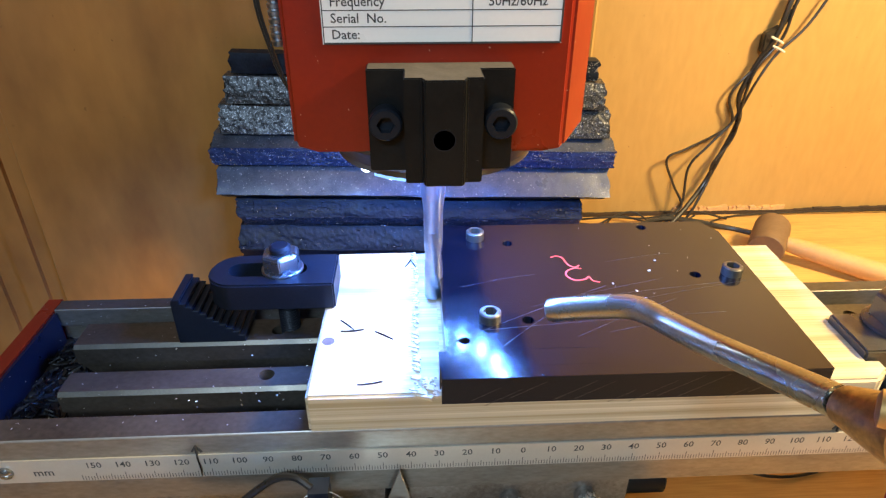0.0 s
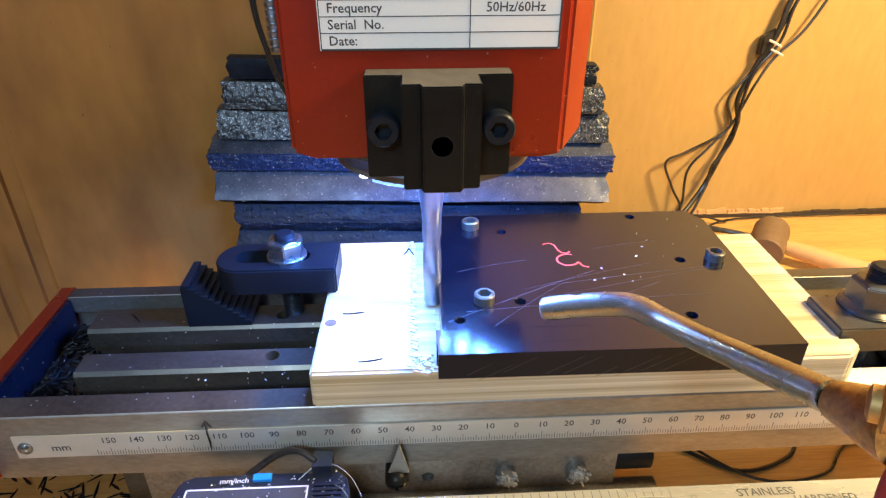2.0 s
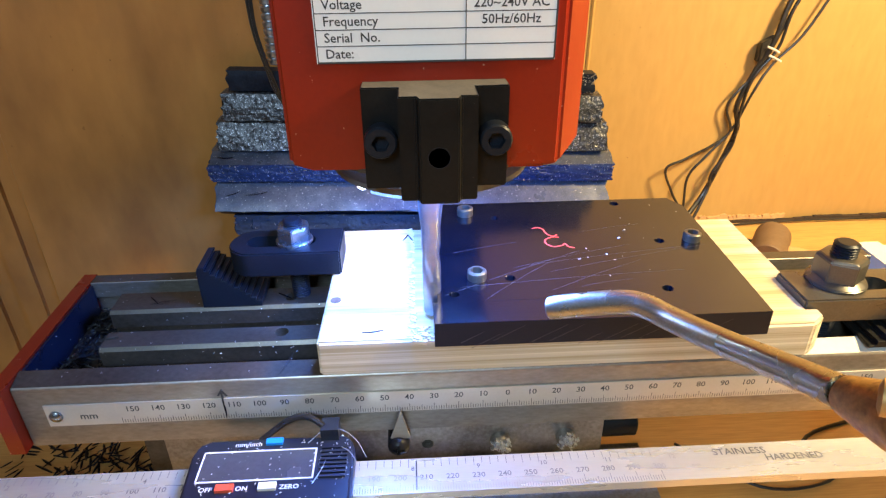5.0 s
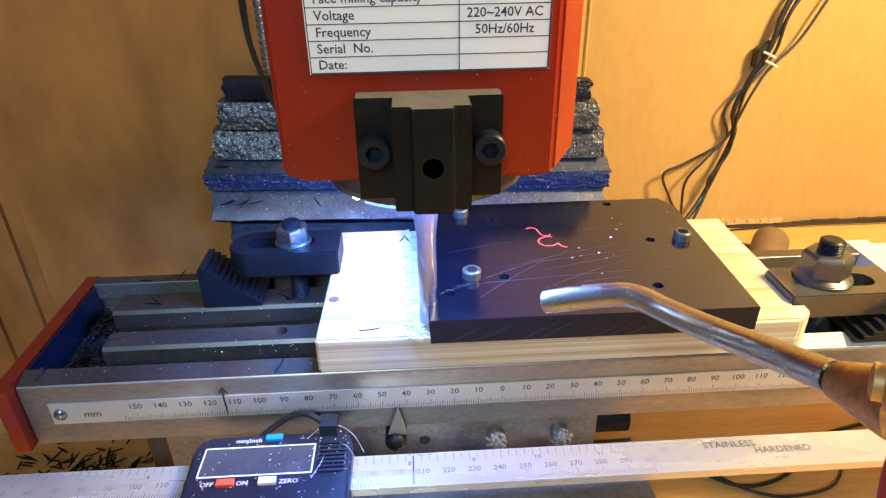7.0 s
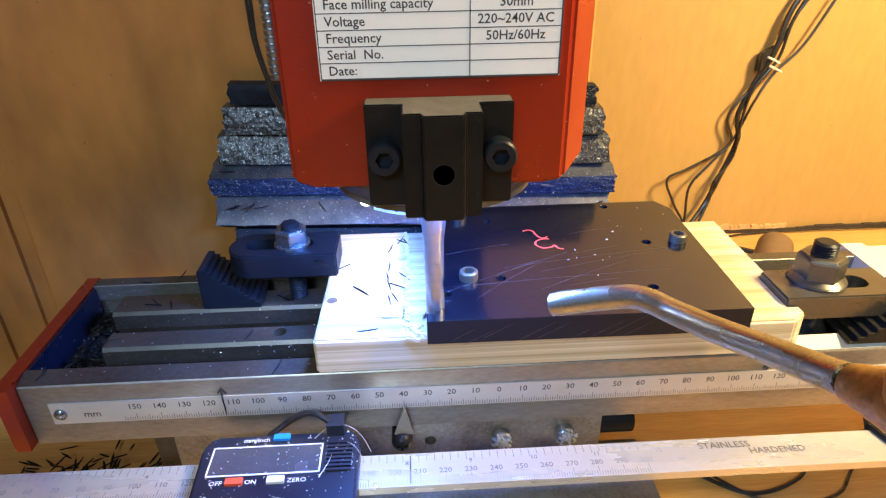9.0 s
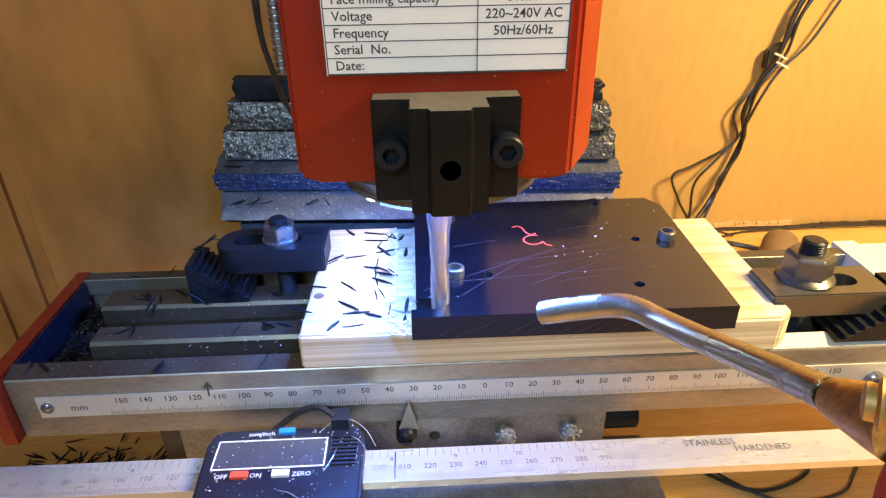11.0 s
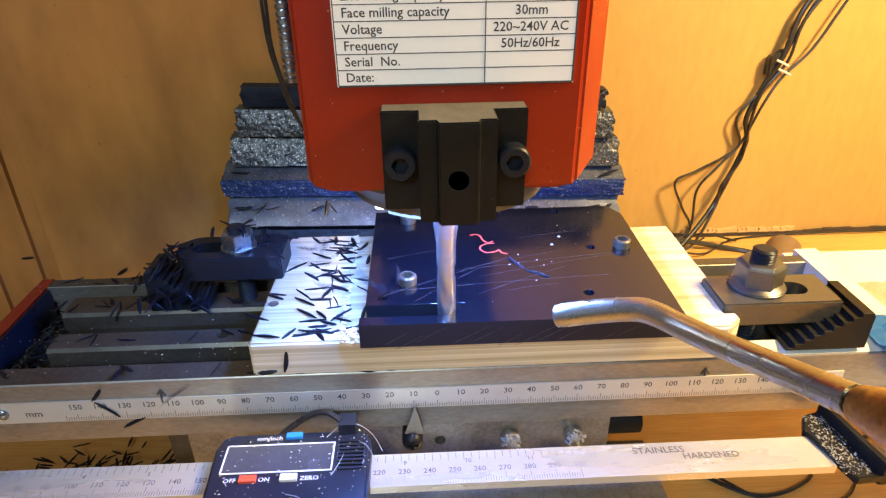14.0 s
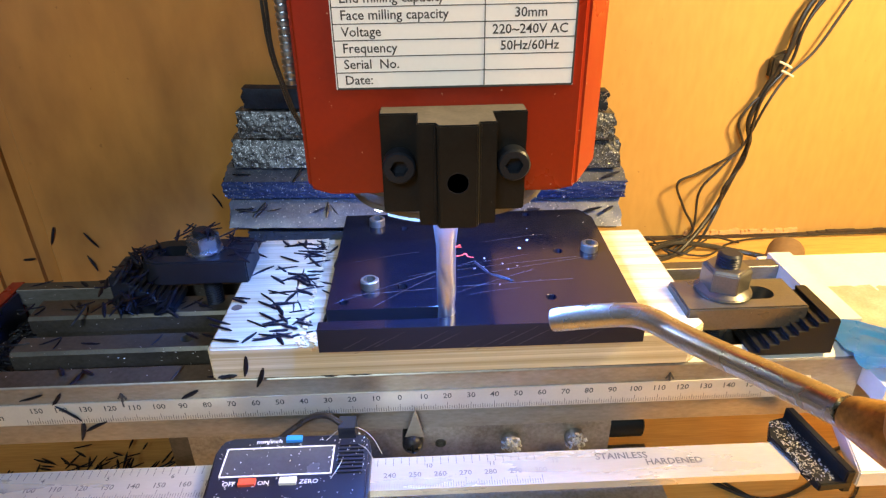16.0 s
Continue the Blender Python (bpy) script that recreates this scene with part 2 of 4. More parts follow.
HOLLOW_SHADE = mat("gap_and_hole_shade", (0.03, 0.02, 0.012), (0.06, 0.035, 0.02), 0.9, scale=100, fine=500, bump=0.3)
DUST = mat("grey_workshop_dust", (0.13, 0.115, 0.10), (0.06, 0.054, 0.048), 0.8, scale=90, fine=900, bump=0.4, contrast=0.5)
TORN = mat("torn_card_edge", (0.66, 0.42, 0.18), (0.50, 0.29, 0.11), 0.8, scale=200, fine=900, bump=0.5)


# ---- mesh helpers, in millimetres ----
def box(bm, x0, x1, y0, y1, z0, z1):
    v = [bm.verts.new((x, y, z)) for x in (x0, x1) for y in (y0, y1) for z in (z0, z1)]
    for f in ((0, 1, 3, 2), (4, 6, 7, 5), (0, 4, 5, 1), (2, 3, 7, 6), (0, 2, 6, 4), (1, 5, 7, 3)):
        bm.faces.new([v[i] for i in f])
    return bm


def prism(bm, outline, axis, a, b):
    """An outline of (u, v) points drawn out along an axis from a to b."""
    def at(u, v, w):
        return {"x": (w, u, v), "y": (u, w, v), "z": (u, v, w)}[axis]
    lo = [bm.verts.new(at(u, v, a)) for u, v in outline]
    hi = [bm.verts.new(at(u, v, b)) for u, v in outline]
    n = len(outline)
    bm.faces.new(lo)
    bm.faces.new(hi)
    for i in range(n):
        bm.faces.new((lo[i], lo[(i + 1) % n], hi[(i + 1) % n], hi[i]))
    bmesh.ops.recalc_face_normals(bm, faces=bm.faces)
    return bm


def lathe(bm, profile, centre, axis="z", seg=32):
    """A turned body from (radius, height) pairs."""
    cx, cy, cz = centre
    rings = []
    for r, h in profile:
        ring = []
        for i in range(seg):
            a = 2 * math.pi * i / seg
            u, v = r * math.cos(a), r * math.sin(a)
            ring.append(bm.verts.new({"z": (cx + u, cy + v, cz + h), "y": (cx + u, cy + h, cz + v), "x": (cx + h, cy + u, cz + v)}[axis]))
        rings.append(ring)
    for a, b in zip(rings, rings[1:]):
        for i in range(seg):
            bm.faces.new((a[i], a[(i + 1) % seg], b[(i + 1) % seg], b[i]))
    bm.faces.new(rings[0])
    bm.faces.new(rings[-1])
    bmesh.ops.recalc_face_normals(bm, faces=bm.faces)
    return bm


def smooth_line(points, steps=6):
    """Points along a soft curve through the given ones."""
    p = [Vector(q) for q in points]
    p = [p[0] * 2 - p[1]] + p + [p[-1] * 2 - p[-2]]
    out = []
    for i in range(1, len(p) - 2):
        for k in range(steps):
            t = k / steps
            out.append(0.5 * (2 * p[i] + (p[i + 1] - p[i - 1]) * t + (2 * p[i - 1] - 5 * p[i] + 4 * p[i + 1] - p[i + 2]) * t * t
                              + (3 * p[i] - p[i - 1] - 3 * p[i + 1] + p[i + 2]) * t ** 3))
    return out + [p[-2]]


def tube(bm, points, r, seg=10):
    """A round bar along points; r is one radius or one for each point."""
    pts = [Vector(q) for q in points]
    rs = r if isinstance(r, (list, tuple)) else [r] * len(pts)
    rings, side = [], None
    for i, q in enumerate(pts):
        d = (pts[min(i + 1, len(pts) - 1)] - pts[max(i - 1, 0)]).normalized()
        if side is None:
            side = d.orthogonal().normalized()
        side = (side - d * side.dot(d)).normalized()
        up = d.cross(side)
        rings.append([bm.verts.new(q + rs[i] * (side * math.cos(2 * math.pi * k / seg) + up * math.sin(2 * math.pi * k / seg))) for k in range(seg)])
    for a, b in zip(rings, rings[1:]):
        for k in range(seg):
            bm.faces.new((a[k], a[(k + 1) % seg], b[(k + 1) % seg], b[k]))
    bm.faces.new(rings[0])
    bm.faces.new(rings[-1])
    bmesh.ops.recalc_face_normals(bm, faces=bm.faces)
    return bm


def soften(bm, width=0.4, segments=2, angle=35):
    edges = [e for e in bm.edges if len(e.link_faces) == 2 and e.calc_face_angle(0) > radians(angle)]
    bmesh.ops.bevel(bm, geom=edges, offset=width, segments=segments, affect="EDGES", clamp_overlap=True)
    return bm


def carve(bm, cutter):
    """bm with the cutter's body taken out of it."""
    obs = []
    for b in (bm, cutter):
        me = bpy.data.meshes.new("work")
        b.to_mesh(me)
        obs.append(new("work", me))
    mod = obs[0].modifiers.new("cut", "BOOLEAN")
    mod.operation, mod.object, mod.solver = "DIFFERENCE", obs[1], "EXACT"
    mod.use_self = True
    bpy.context.view_layer.update()
    me = bpy.data.meshes.new_from_object(obs[0].evaluated_get(bpy.context.evaluated_depsgraph_get()))
    out = bmesh.new()
    out.from_mesh(me)
    for o in obs:
        bpy.data.objects.remove(o)
    return out


def mesh_of(bm, name, material, smooth=True):
    bmesh.ops.scale(bm, vec=(MM, MM, MM), verts=bm.verts)
    me = bpy.data.meshes.new(name)
    bm.to_mesh(me)
    bm.free()
    me.materials.append(material)
    if smooth:
        for f in me.polygons:
            f.use_smooth = True
        me.set_sharp_from_angle(angle=radians(32))
    return me


def crisp(ob):
    """Keep large faces flat in shading beside their small bevels."""
    if len(ob.data.polygons) < 6000:
        facets = ob.modifiers.new("facets", "WEIGHTED_NORMAL")
        facets.keep_sharp, facets.weight = True, 100
    return ob


def part(name, bm, material, parent, label=""):
    ob = crisp(new(name, mesh_of(bm, name, material)))
    ob.parent = parent
    return tagged(ob, label)


def recoat(ob, material, facing, limit=0.8):
    """Give the faces that look along a direction a second material."""
    ob.data.materials.append(material)
    d = Vector(facing).normalized()
    for f in ob.data.polygons:
        if f.normal.dot(d) > limit:
            f.material_index = len(ob.data.materials) - 1
    return ob


def thing(name, label, category, group="", at=None, kind=""):
    ob = new(name)
    ob.empty_display_size = 0.01
    if at is not None:
        ob.matrix_world = at
    return tagged(ob, label, category, group, kind)


def solid(name, bm, material, label, category, group="", kind=""):
    return tagged(crisp(new(name, mesh_of(bm, name, material))), label, category, group, kind)


def writing(lines, lift=0.02):
    """One flat bmesh of several texts: (text, x, y, height, align); they lie in the x-y plane."""
    out = bmesh.new()
    for text, x, y, height, align in lines:
        cu = bpy.data.curves.new("text", "FONT")
        cu.body, cu.size, cu.align_x, cu.align_y = text, height, align, "CENTER"
        cu.resolution_u, cu.offset = 2, 0.011 * height
        ob = new("text", cu)
        bpy.context.view_layer.update()
        me = bpy.data.meshes.new_from_object(ob.evaluated_get(bpy.context.evaluated_depsgraph_get()))
        me.transform(Matrix.Translation((x, y, lift)))
        out.from_mesh(me)
        bpy.data.objects.remove(ob)
    return out


def turned(bm, m):
    bmesh.ops.transform(bm, matrix=m, verts=bm.verts)
    return bm


def place_mm(x, y, z, rx=0, ry=0, rz=0):
    return pose(x * MM, y * MM, z * MM, rx, ry, rz)


def mm_turn(x, y, z, rx=0, ry=0, rz=0):
    return pose(x, y, z, rx, ry, rz)


RIDERS = []


def rides(ob, way="table"):
    """Let a thing travel with the table (x and y) or with the saddle (y alone)."""
    RIDERS.append((ob, way, ob.matrix_basis.copy()))
    return ob


rng = random.Random(7)

# ---- the room ----
BZ = -84
bm = box(bmesh.new(), -900, 900, -700, 304, BZ - 30, BZ)
tagged(solid("bench_top", bm, BENCH, "orange varnished wooden workbench top under the milling machine", "workbench"), kind="structure")
bm = box(bmesh.new(), -900, 900, 306, 318, BZ - 4, 900)
back = tagged(solid("wall_back", bm, CARD_RIGHT, "warm tan hardboard wall behind the bench with faint vertical creases", "wall"), kind="structure")
bm = bmesh.new()
for cx in (106, 112):
    prism(bm, [(cx - 1.5, 305.4), (cx, 304.6), (cx + 1.5, 305.4), (cx + 1.5, 306), (cx - 1.5, 306)], "z", BZ + 6, 900)
part("crease", bm, CARD_RIGHT, back)
# the darker upright hardboard sheet on the other side of the machine
# outline along the sheet (distance from its near edge, depth of the face), set at a slant
outline = [(0, 0), (0, 8), (900, 8), (900, 0), (211.5, 0), (210.5, 2.2), (204, 2.2), (203, 0), (190.5, 0), (189.5, 2.6), (180, 2.6), (179, 0), (168.5, 0), (167.5, 2.6), (160, 2.6), (159, 0)]
bm = prism(bmesh.new(), [(-95 - 0.969 * u + 0.246 * -w, 166 - 0.246 * u + 0.969 * w) for u, w in outline], "z", BZ, 900)
left = tagged(solid("wall_panel", bm, CARD, "brown hardboard sheet standing upright behind the table with grooves", "panel"), kind="structure")
# unseen dim shell added to close the room; its darkness keeps reflections low
for name, dims in (("wall_left", (-912, -900, -1500, 318, -900, 1500)), ("wall_right", (900, 912, -1500, 318, -900, 1500)),
                   ("wall_front", (-912, 912, -1512, -1500, -900, 1500)), ("ceiling", (-912, 912, -1512, 318, 1500, 1512)),
                   ("floor", (-912, 912, -1512, 318, -912, -900)), ("wall_upper", (-912, 912, 318, 330, -900, 1500))):
    tagged(solid(name, box(bmesh.new(), *dims), ROOM_SHELL, "unseen plain dull surface added to close the room", "wall"), kind="structure")
# dark strip for the shade in the joint of bench and wall, with torn edge
bm = bmesh.new()
for i in range(60):
    x = 60 + i * 9
    h = 3.0 + 1.8 * noise.noise((x * 0.05, 0, 0)) + (1.5 if i > 30 else 0)
    box(bm, x, x + 9.2, 302.5, 306.2, BZ, BZ + h)
tagged(solid("wall_joint", bm, HOLLOW_SHADE, "ragged dark strip standing for shade in the gap at the wall foot", "gap"), kind="structure")
bm = bmesh.new()
for i in range(26):
    x = 205 + i * 4
    h = 3 + 4 * max(0, noise.noise((x * 0.09, 3, 0)) + 0.3)
    prism(bm, [(x, BZ + 3.5), (x + 5, BZ + 3.5), (x + 4 + rng.uniform(-2, 2), BZ + 3.5 + h), (x + 1, BZ + 3.5 + h * 0.8)], "y", 303.6 - rng.random(), 306)
tagged(solid("torn_edge", bm, TORN, "frayed torn lower edge of the hardboard wall", "torn board"), kind="structure")


# ---- the mill ----
def column(t):
    part("post", soften(box(bmesh.new(), -62, 12, 165, 235, BZ, 420), 2), BLACK_STEEL, t)
    part("slide", soften(box(bmesh.new(), -58, 8, 62, 165, 125, 300), 2), BLACK_STEEL, t)


def bellows():
    t = thing("bellows", "black rubber way cover with pleats caked in bright metal swarf", "machine cover")
    # top z, bottom z, left, right, forward reach at the top and at the bottom, material
    folds = [(102, 91, -130.5, 72, 143, 143, RUBBER), (90.0, 76, -134.5, 76.5, 141, 137, FOIL), (74.6, 59.6, -140, 80.5, 141, 135, FOIL),
             (58.3, 53, -145, 84, 140, 130, SWARFED_LIGHT), (53, 42, -146, 84.5, 130, 132, BLUE_LIT), (40.5, 27, -144.5, 83, 136, 124, SWARFED_LIGHT),
             (27, 21.5, -143, 80, 124, 133, RUBBER), (21.5, 12, -136, 68, 131, 126, RUBBER), (12, 4, -134, 67, 126, 131, SWARFED), (4, -9, -137, 67, 131, 124, RUBBER),
             (-9, -20, -137, 67, 124, 131, RUBBER), (-20, -34, -137, 67, 131, 124, RUBBER), (-34, -50, -137, 67, 124, 131, RUBBER), (-50, BZ + 5, -137, 67, 131, 126, RUBBER)]
    for k, (z1, z0, x0, x1, y1, y0, m) in enumerate(folds):
        bm = bmesh.new()
        rough = {1: 0.75, 2: 0.75, 3: 0.45, 4: 0.9, 7: 0.6, 8: 0.7, 9: 0.6}.get(k, 0.3)
        nx, nz = (220, 14) if rough > 0.5 else (80, 5)
        grid = [[None] * (nz + 1) for _ in range(nx + 1)]
        backs = [[None] * 2 for _ in range(nx + 1)]
        for i in range(nx + 1):
            s = i / nx
            for j in range(nz + 1):
                u = j / nz
                wob = 0.7 * noise.noise((s * 14 + k * 7, u * 2, k)) + 0.3 * noise.noise((s * 60, u * 6, k * 3)) + rough * noise.noise((s * 170, u * 11, k * 11)) * (1 if 0 < j < nz else 0.5)
                sag = 0.9 * noise.noise((s * 5, k * 5.1, 2))
                edge = (2.2 * noise.noise((j * 1.3, k * 3.7, 9)) if i in (0, nx) else 0)
                lean = -6.5 * (s - 0.5) - 2.7
                grid[i][j] = bm.verts.new((x0 + (x1 - x0) * s + edge, y1 + (y0 - y1) * u + wob - 0.5 * math.sin(math.pi * u),
                                           z1 + (z0 - z1) * u + sag + lean))
            for j, z in enumerate((z1, z0)):
                backs[i][j] = bm.verts.new((x0 + (x1 - x0) * s, 152, z - 6.5 * (s - 0.5) - 2.7))
        for i in range(nx):
            for j in range(nz):
                bm.faces.new((grid[i][j], grid[i][j + 1], grid[i + 1][j + 1], grid[i + 1][j]))
            bm.faces.new((grid[i][0], grid[i + 1][0], backs[i + 1][0], backs[i][0]))
            bm.faces.new((grid[i][nz], backs[i][1], backs[i + 1][1], grid[i + 1][nz]))
            bm.faces.new((backs[i][0], backs[i + 1][0], backs[i + 1][1], backs[i][1]))
        for i in (0, nx):
            bm.faces.new([grid[i][j] for j in range(nz + 1)] + [backs[i][1], backs[i][0]])
        bmesh.ops.recalc_face_normals(bm, faces=bm.faces)
        pleat = part("pleat", bm, m, t)
        count = {0: 420, 1: 160, 2: 160, 3: 70, 4: 200, 5: 90, 6: 30, 7: 70, 8: 160, 9: 120}.get(k, 0)
        if count:
            fr = random.Random(k)
            bm = bmesh.new()
            for _ in range(count):
                s, u = fr.random(), fr.random()
                if k == 0:
                    s = 0.8 + 0.2 * s
                c = Vector((x0 + (x1 - x0) * s, y1 + (y0 - y1) * u - 0.4, z1 + (z0 - z1) * u - 6.5 * (s - 0.5) - 2.7))
                size = fr.uniform(0.25, 0.8)
                v = [bm.verts.new(c + Vector((fr.gauss(0, 1), fr.gauss(0, 0.5), fr.gauss(0, 0.8))) * size * 0.7) for _ in range(4)]
                bm.faces.new((v[0], v[1], v[2]))
                bm.faces.new((v[0], v[2], v[3]))
                bm.faces.new((v[0], v[3], v[1]))
                bm.faces.new((v[1], v[3], v[2]))
            tagged(part("caked_swarf", bm, CAKED, pleat), kind="stuff")
    return t


def milling_machine():
    t = thing("milling_machine", "red painted milling machine head with rating plate and spindle", "milling machine")
    column(t)
    # body: chamfered front corners and cut lower corners
    bm = bmesh.new()
    plan = [(-70, -8), (-67.3, -29.5), (-61, -29.5), (7, -29.5), (12.6, -29.5), (21.5, -16), (22, 62), (-70.5, 62)]
    prism(bm, plan, "z", 110.9, 320)
    for v in bm.verts:
        if v.co.z < 112.5 and v.co.y < 0:
            v.co.z += 4.4 if (v.co.x < -69 or v.co.x > 17) else 3.0 if v.co.x < -66 else 0.9 if v.co.x > 12 else 0.0
    body = part("casing", soften(bm, 1.2, 3, 20), RED, t)
    # rating plate
    plate = part("rating_plate", soften(box(bmesh.new(), -56.3, 9.2, -29.95, -29.4, 143.2, 200), 0.1, 1), LABEL, t, "white rating plate with black ruled table")
    rows = [143.55 + 4.22 * i for i in range(12)]
    for z in rows:
        part("ruled_line", box(bmesh.new(), -56.0, 8.9, -30.02, -29.9, z - (0.42 if z < 144 else 0.12), z + 0.12), INK, plate)
    for x in (-55.9, -15.6, 8.8):
        part("ruled_line", box(bmesh.new(), x - 0.14, x + (0.38 if x > 0 else 0.14), -30.03, -29.9, 143.43, 199), INK, plate)
    texts = [("Date:", ""), ("Serial  No.", ""), ("Frequency", "50Hz/60Hz"), ("Voltage", "220~240V AC"), ("Face milling capacity", "30mm"), ("End milling capacity", "16mm")]
    lines = []
    for i, (a, b) in enumerate(texts):
        z = rows[i] + 2.1
        lines.append((a, -53.8, z, 3.5, "LEFT"))
        if b:
            lines.append((b, -3.4, z, 3.5, "CENTER"))
    bm = turned(writing(lines), mm_turn(0, -30.0, 0, 90))
    part("print", bm, INK, plate)
    # steel block bolted to the front
    bm = bmesh.new()
    prism(bm, [(-44.8, -29.4), (-44.8, -36.5), (-34.6, -36.5), (-34.6, -46.0), (-29.9, -46.0), (-29.2, -48.5), (-18.6, -48.5), (-17.9, -46.0), (-13.4, -46.0), (-13.4, -36.5), (-4.0, -36.5), (-4.0, -29.4)], "z", 108.6, 138.0)
    soften(bm, 0.35, 2)
    cut = bmesh.new()
    lathe(cut, [(2.9, -8), (2.9, 6)], (-24, -46, 122), "y", 24)
    block = part("mounting_block", carve(bm, cut), BLACK_STEEL, t, "black oxide steel block with a threaded hole")
    part("dust", prism(bmesh.new(), [(-44.4, -29.8), (-44.4, -36.0), (-34.2, -36.2), (-34.2, -45.6), (-29.6, -45.6), (-28.9, -48.1), (-18.9, -48.1), (-18.2, -45.6), (-13.8, -45.6), (-13.8, -36.2), (-4.4, -36.0), (-4.4, -29.8)], "z", 137.9, 138.06), DUST, block, "settled grey dust")
    part("worn_rim", lathe(bmesh.new(), [(2.86, 0.3), (2.88, -0.05), (3.1, -0.05), (3.1, 0.3)], (-24, -48.5, 122), "y", 28), CLAMP, block, "worn bright rim of the hole")
    for sx in (-39.8, -7.9):
        bm = lathe(bmesh.new(), [(4.6, 0), (4.6, -4.4), (4.1, -5)], (sx, -36.4, 123.9), "y", 28)
        cut = lathe(bmesh.new(), [(2.5, -9), (2.5, -2)], (sx, -36.4, 123.9), "y", 6)
        part("cap_screw", carve(bm, cut), CLAMP, t, "dull worn hexagon socket screw")
    # spindle flange and the ring of diodes
    bm = lathe(bmesh.new(), [(38, 112), (38, 110.8), (36.5, 109), (35, 107), (33.6, 105), (26, 105), (26, 105.8), (12, 105.8)], (-25, 2, 0), "z", 72)
    part("spindle_flange", bm, ALU, t, "grey cast flange under the head")
    part("diode_carrier", lathe(bmesh.new(), [(28.0, 105.1), (33.4, 105.1), (33.4, 103.0), (32.6, 103.0), (32.6, 104.4), (28.0, 104.4)], (-25, 2, 0), "z", 64), RING_WHITE, t, "white ring that carries the diodes")
    for lx, ly in LED_RING:
        low = 101.0 if (lx < -37 and ly < 0) else 103.5
        part("diode", lathe(bmesh.new(), [(1.9, 104.4), (1.9, low + 0.5), (1.3, low)], (lx, ly, 0), "z", 12), LED, t, "glowing bluish white diode")
    arc = [(-25 + 32.6 * math.cos(radians(a)), 2 + 32.6 * math.sin(radians(a)), 102.7) for a in range(234, 262, 4)]
    part("diffuser", tube(bmesh.new(), arc, 0.9, 10), LED_GLOW, t, "short glowing bluish strip of the ring light")
    part("collet_nut", lathe(bmesh.new(), [(12, 106), (12, 97), (9, 94), (5, 94)], (-25.5, 2, 0), "z", 32), ZINC, t)
    # the cutter, built round its own axis
    cutter = part("end_mill", lathe(bmesh.new(), [(4.5, 97), (4.5, 84), (3.9, 79), (3.6, 76), (3.6, 73)], (0, 0, 0), "z", 32), BRIGHT, t, "bright steel end mill")
    bm = bmesh.new()
    seg, rings = 36, 40
    grid = []
    for j in range(rings + 1):
        z = 74 - 35.6 * j / rings
        ring = []
        for i in range(seg):
            a = 2 * math.pi * i / seg
            b = a - (74 - z) * 0.14
            r = 3.6 - 0.8 * max(0, math.sin(b * 2)) ** 2 if j > 6 else 3.6
            ring.append(bm.verts.new((r * math.cos(a), r * math.sin(a), z)))
        grid.append(ring)
    for a, b in zip(grid, grid[1:]):
        for i in range(seg):
            bm.faces.new((a[i], b[i], b[(i + 1) % seg], a[(i + 1) % seg]))
    bm.faces.new(grid[0])
    bm.faces.new(grid[-1])
    bmesh.ops.recalc_face_normals(bm, faces=bm.faces)
    part("fluted_end", bm, BRIGHT, cutter)
    cutter.matrix_basis = place_mm(-25.5, 2, 0)
    return cutter


def conduit():
    t = thing("flexible_conduit", "bright flexible metal conduit beside the red head", "conduit")
    bm = bmesh.new()
    prof = []
    for i in range(68):
        z = 320 - 2.9 * i
        x = -86.6 - 0.012 * max(0.0, z - 145)
        prof += [((x, 62, z), 2.55), ((x, 62, z - 0.5), 3.05), ((x, 62, z - 2.0), 3.05), ((x, 62, z - 2.4), 2.45)]
    tube(bm, [p for p, _ in prof], [r for _, r in prof], 16)
    part("ribbed_sleeve", bm, BRIGHT, t)
    bm = tube(bmesh.new(), smooth_line([(-91, 58, 330), (-91.8, 58, 200), (-92, 58, 156), (-91.8, 57, 139.4), (-89.4, 57, 126), (-86.3, 57, 114), (-83, 57, 105), (-79, 57, 100)], 8), 0.75, 8)
    part("wire", bm, CABLE, t, "thin dark wire")
    bm = tube(bmesh.new(), smooth_line([(-92.5, 60, 330), (-93.6, 60, 180), (-93.8, 59, 154), (-92.9, 58, 138), (-90.2, 58, 124.5), (-86.8, 58, 112), (-79, 57, 98)], 8), 0.7, 8)
    part("wire", bm, CABLE, t)


bellows()
CUTTER = milling_machine()
conduit()


# ---- table and saddle ----
TOP = 20.7


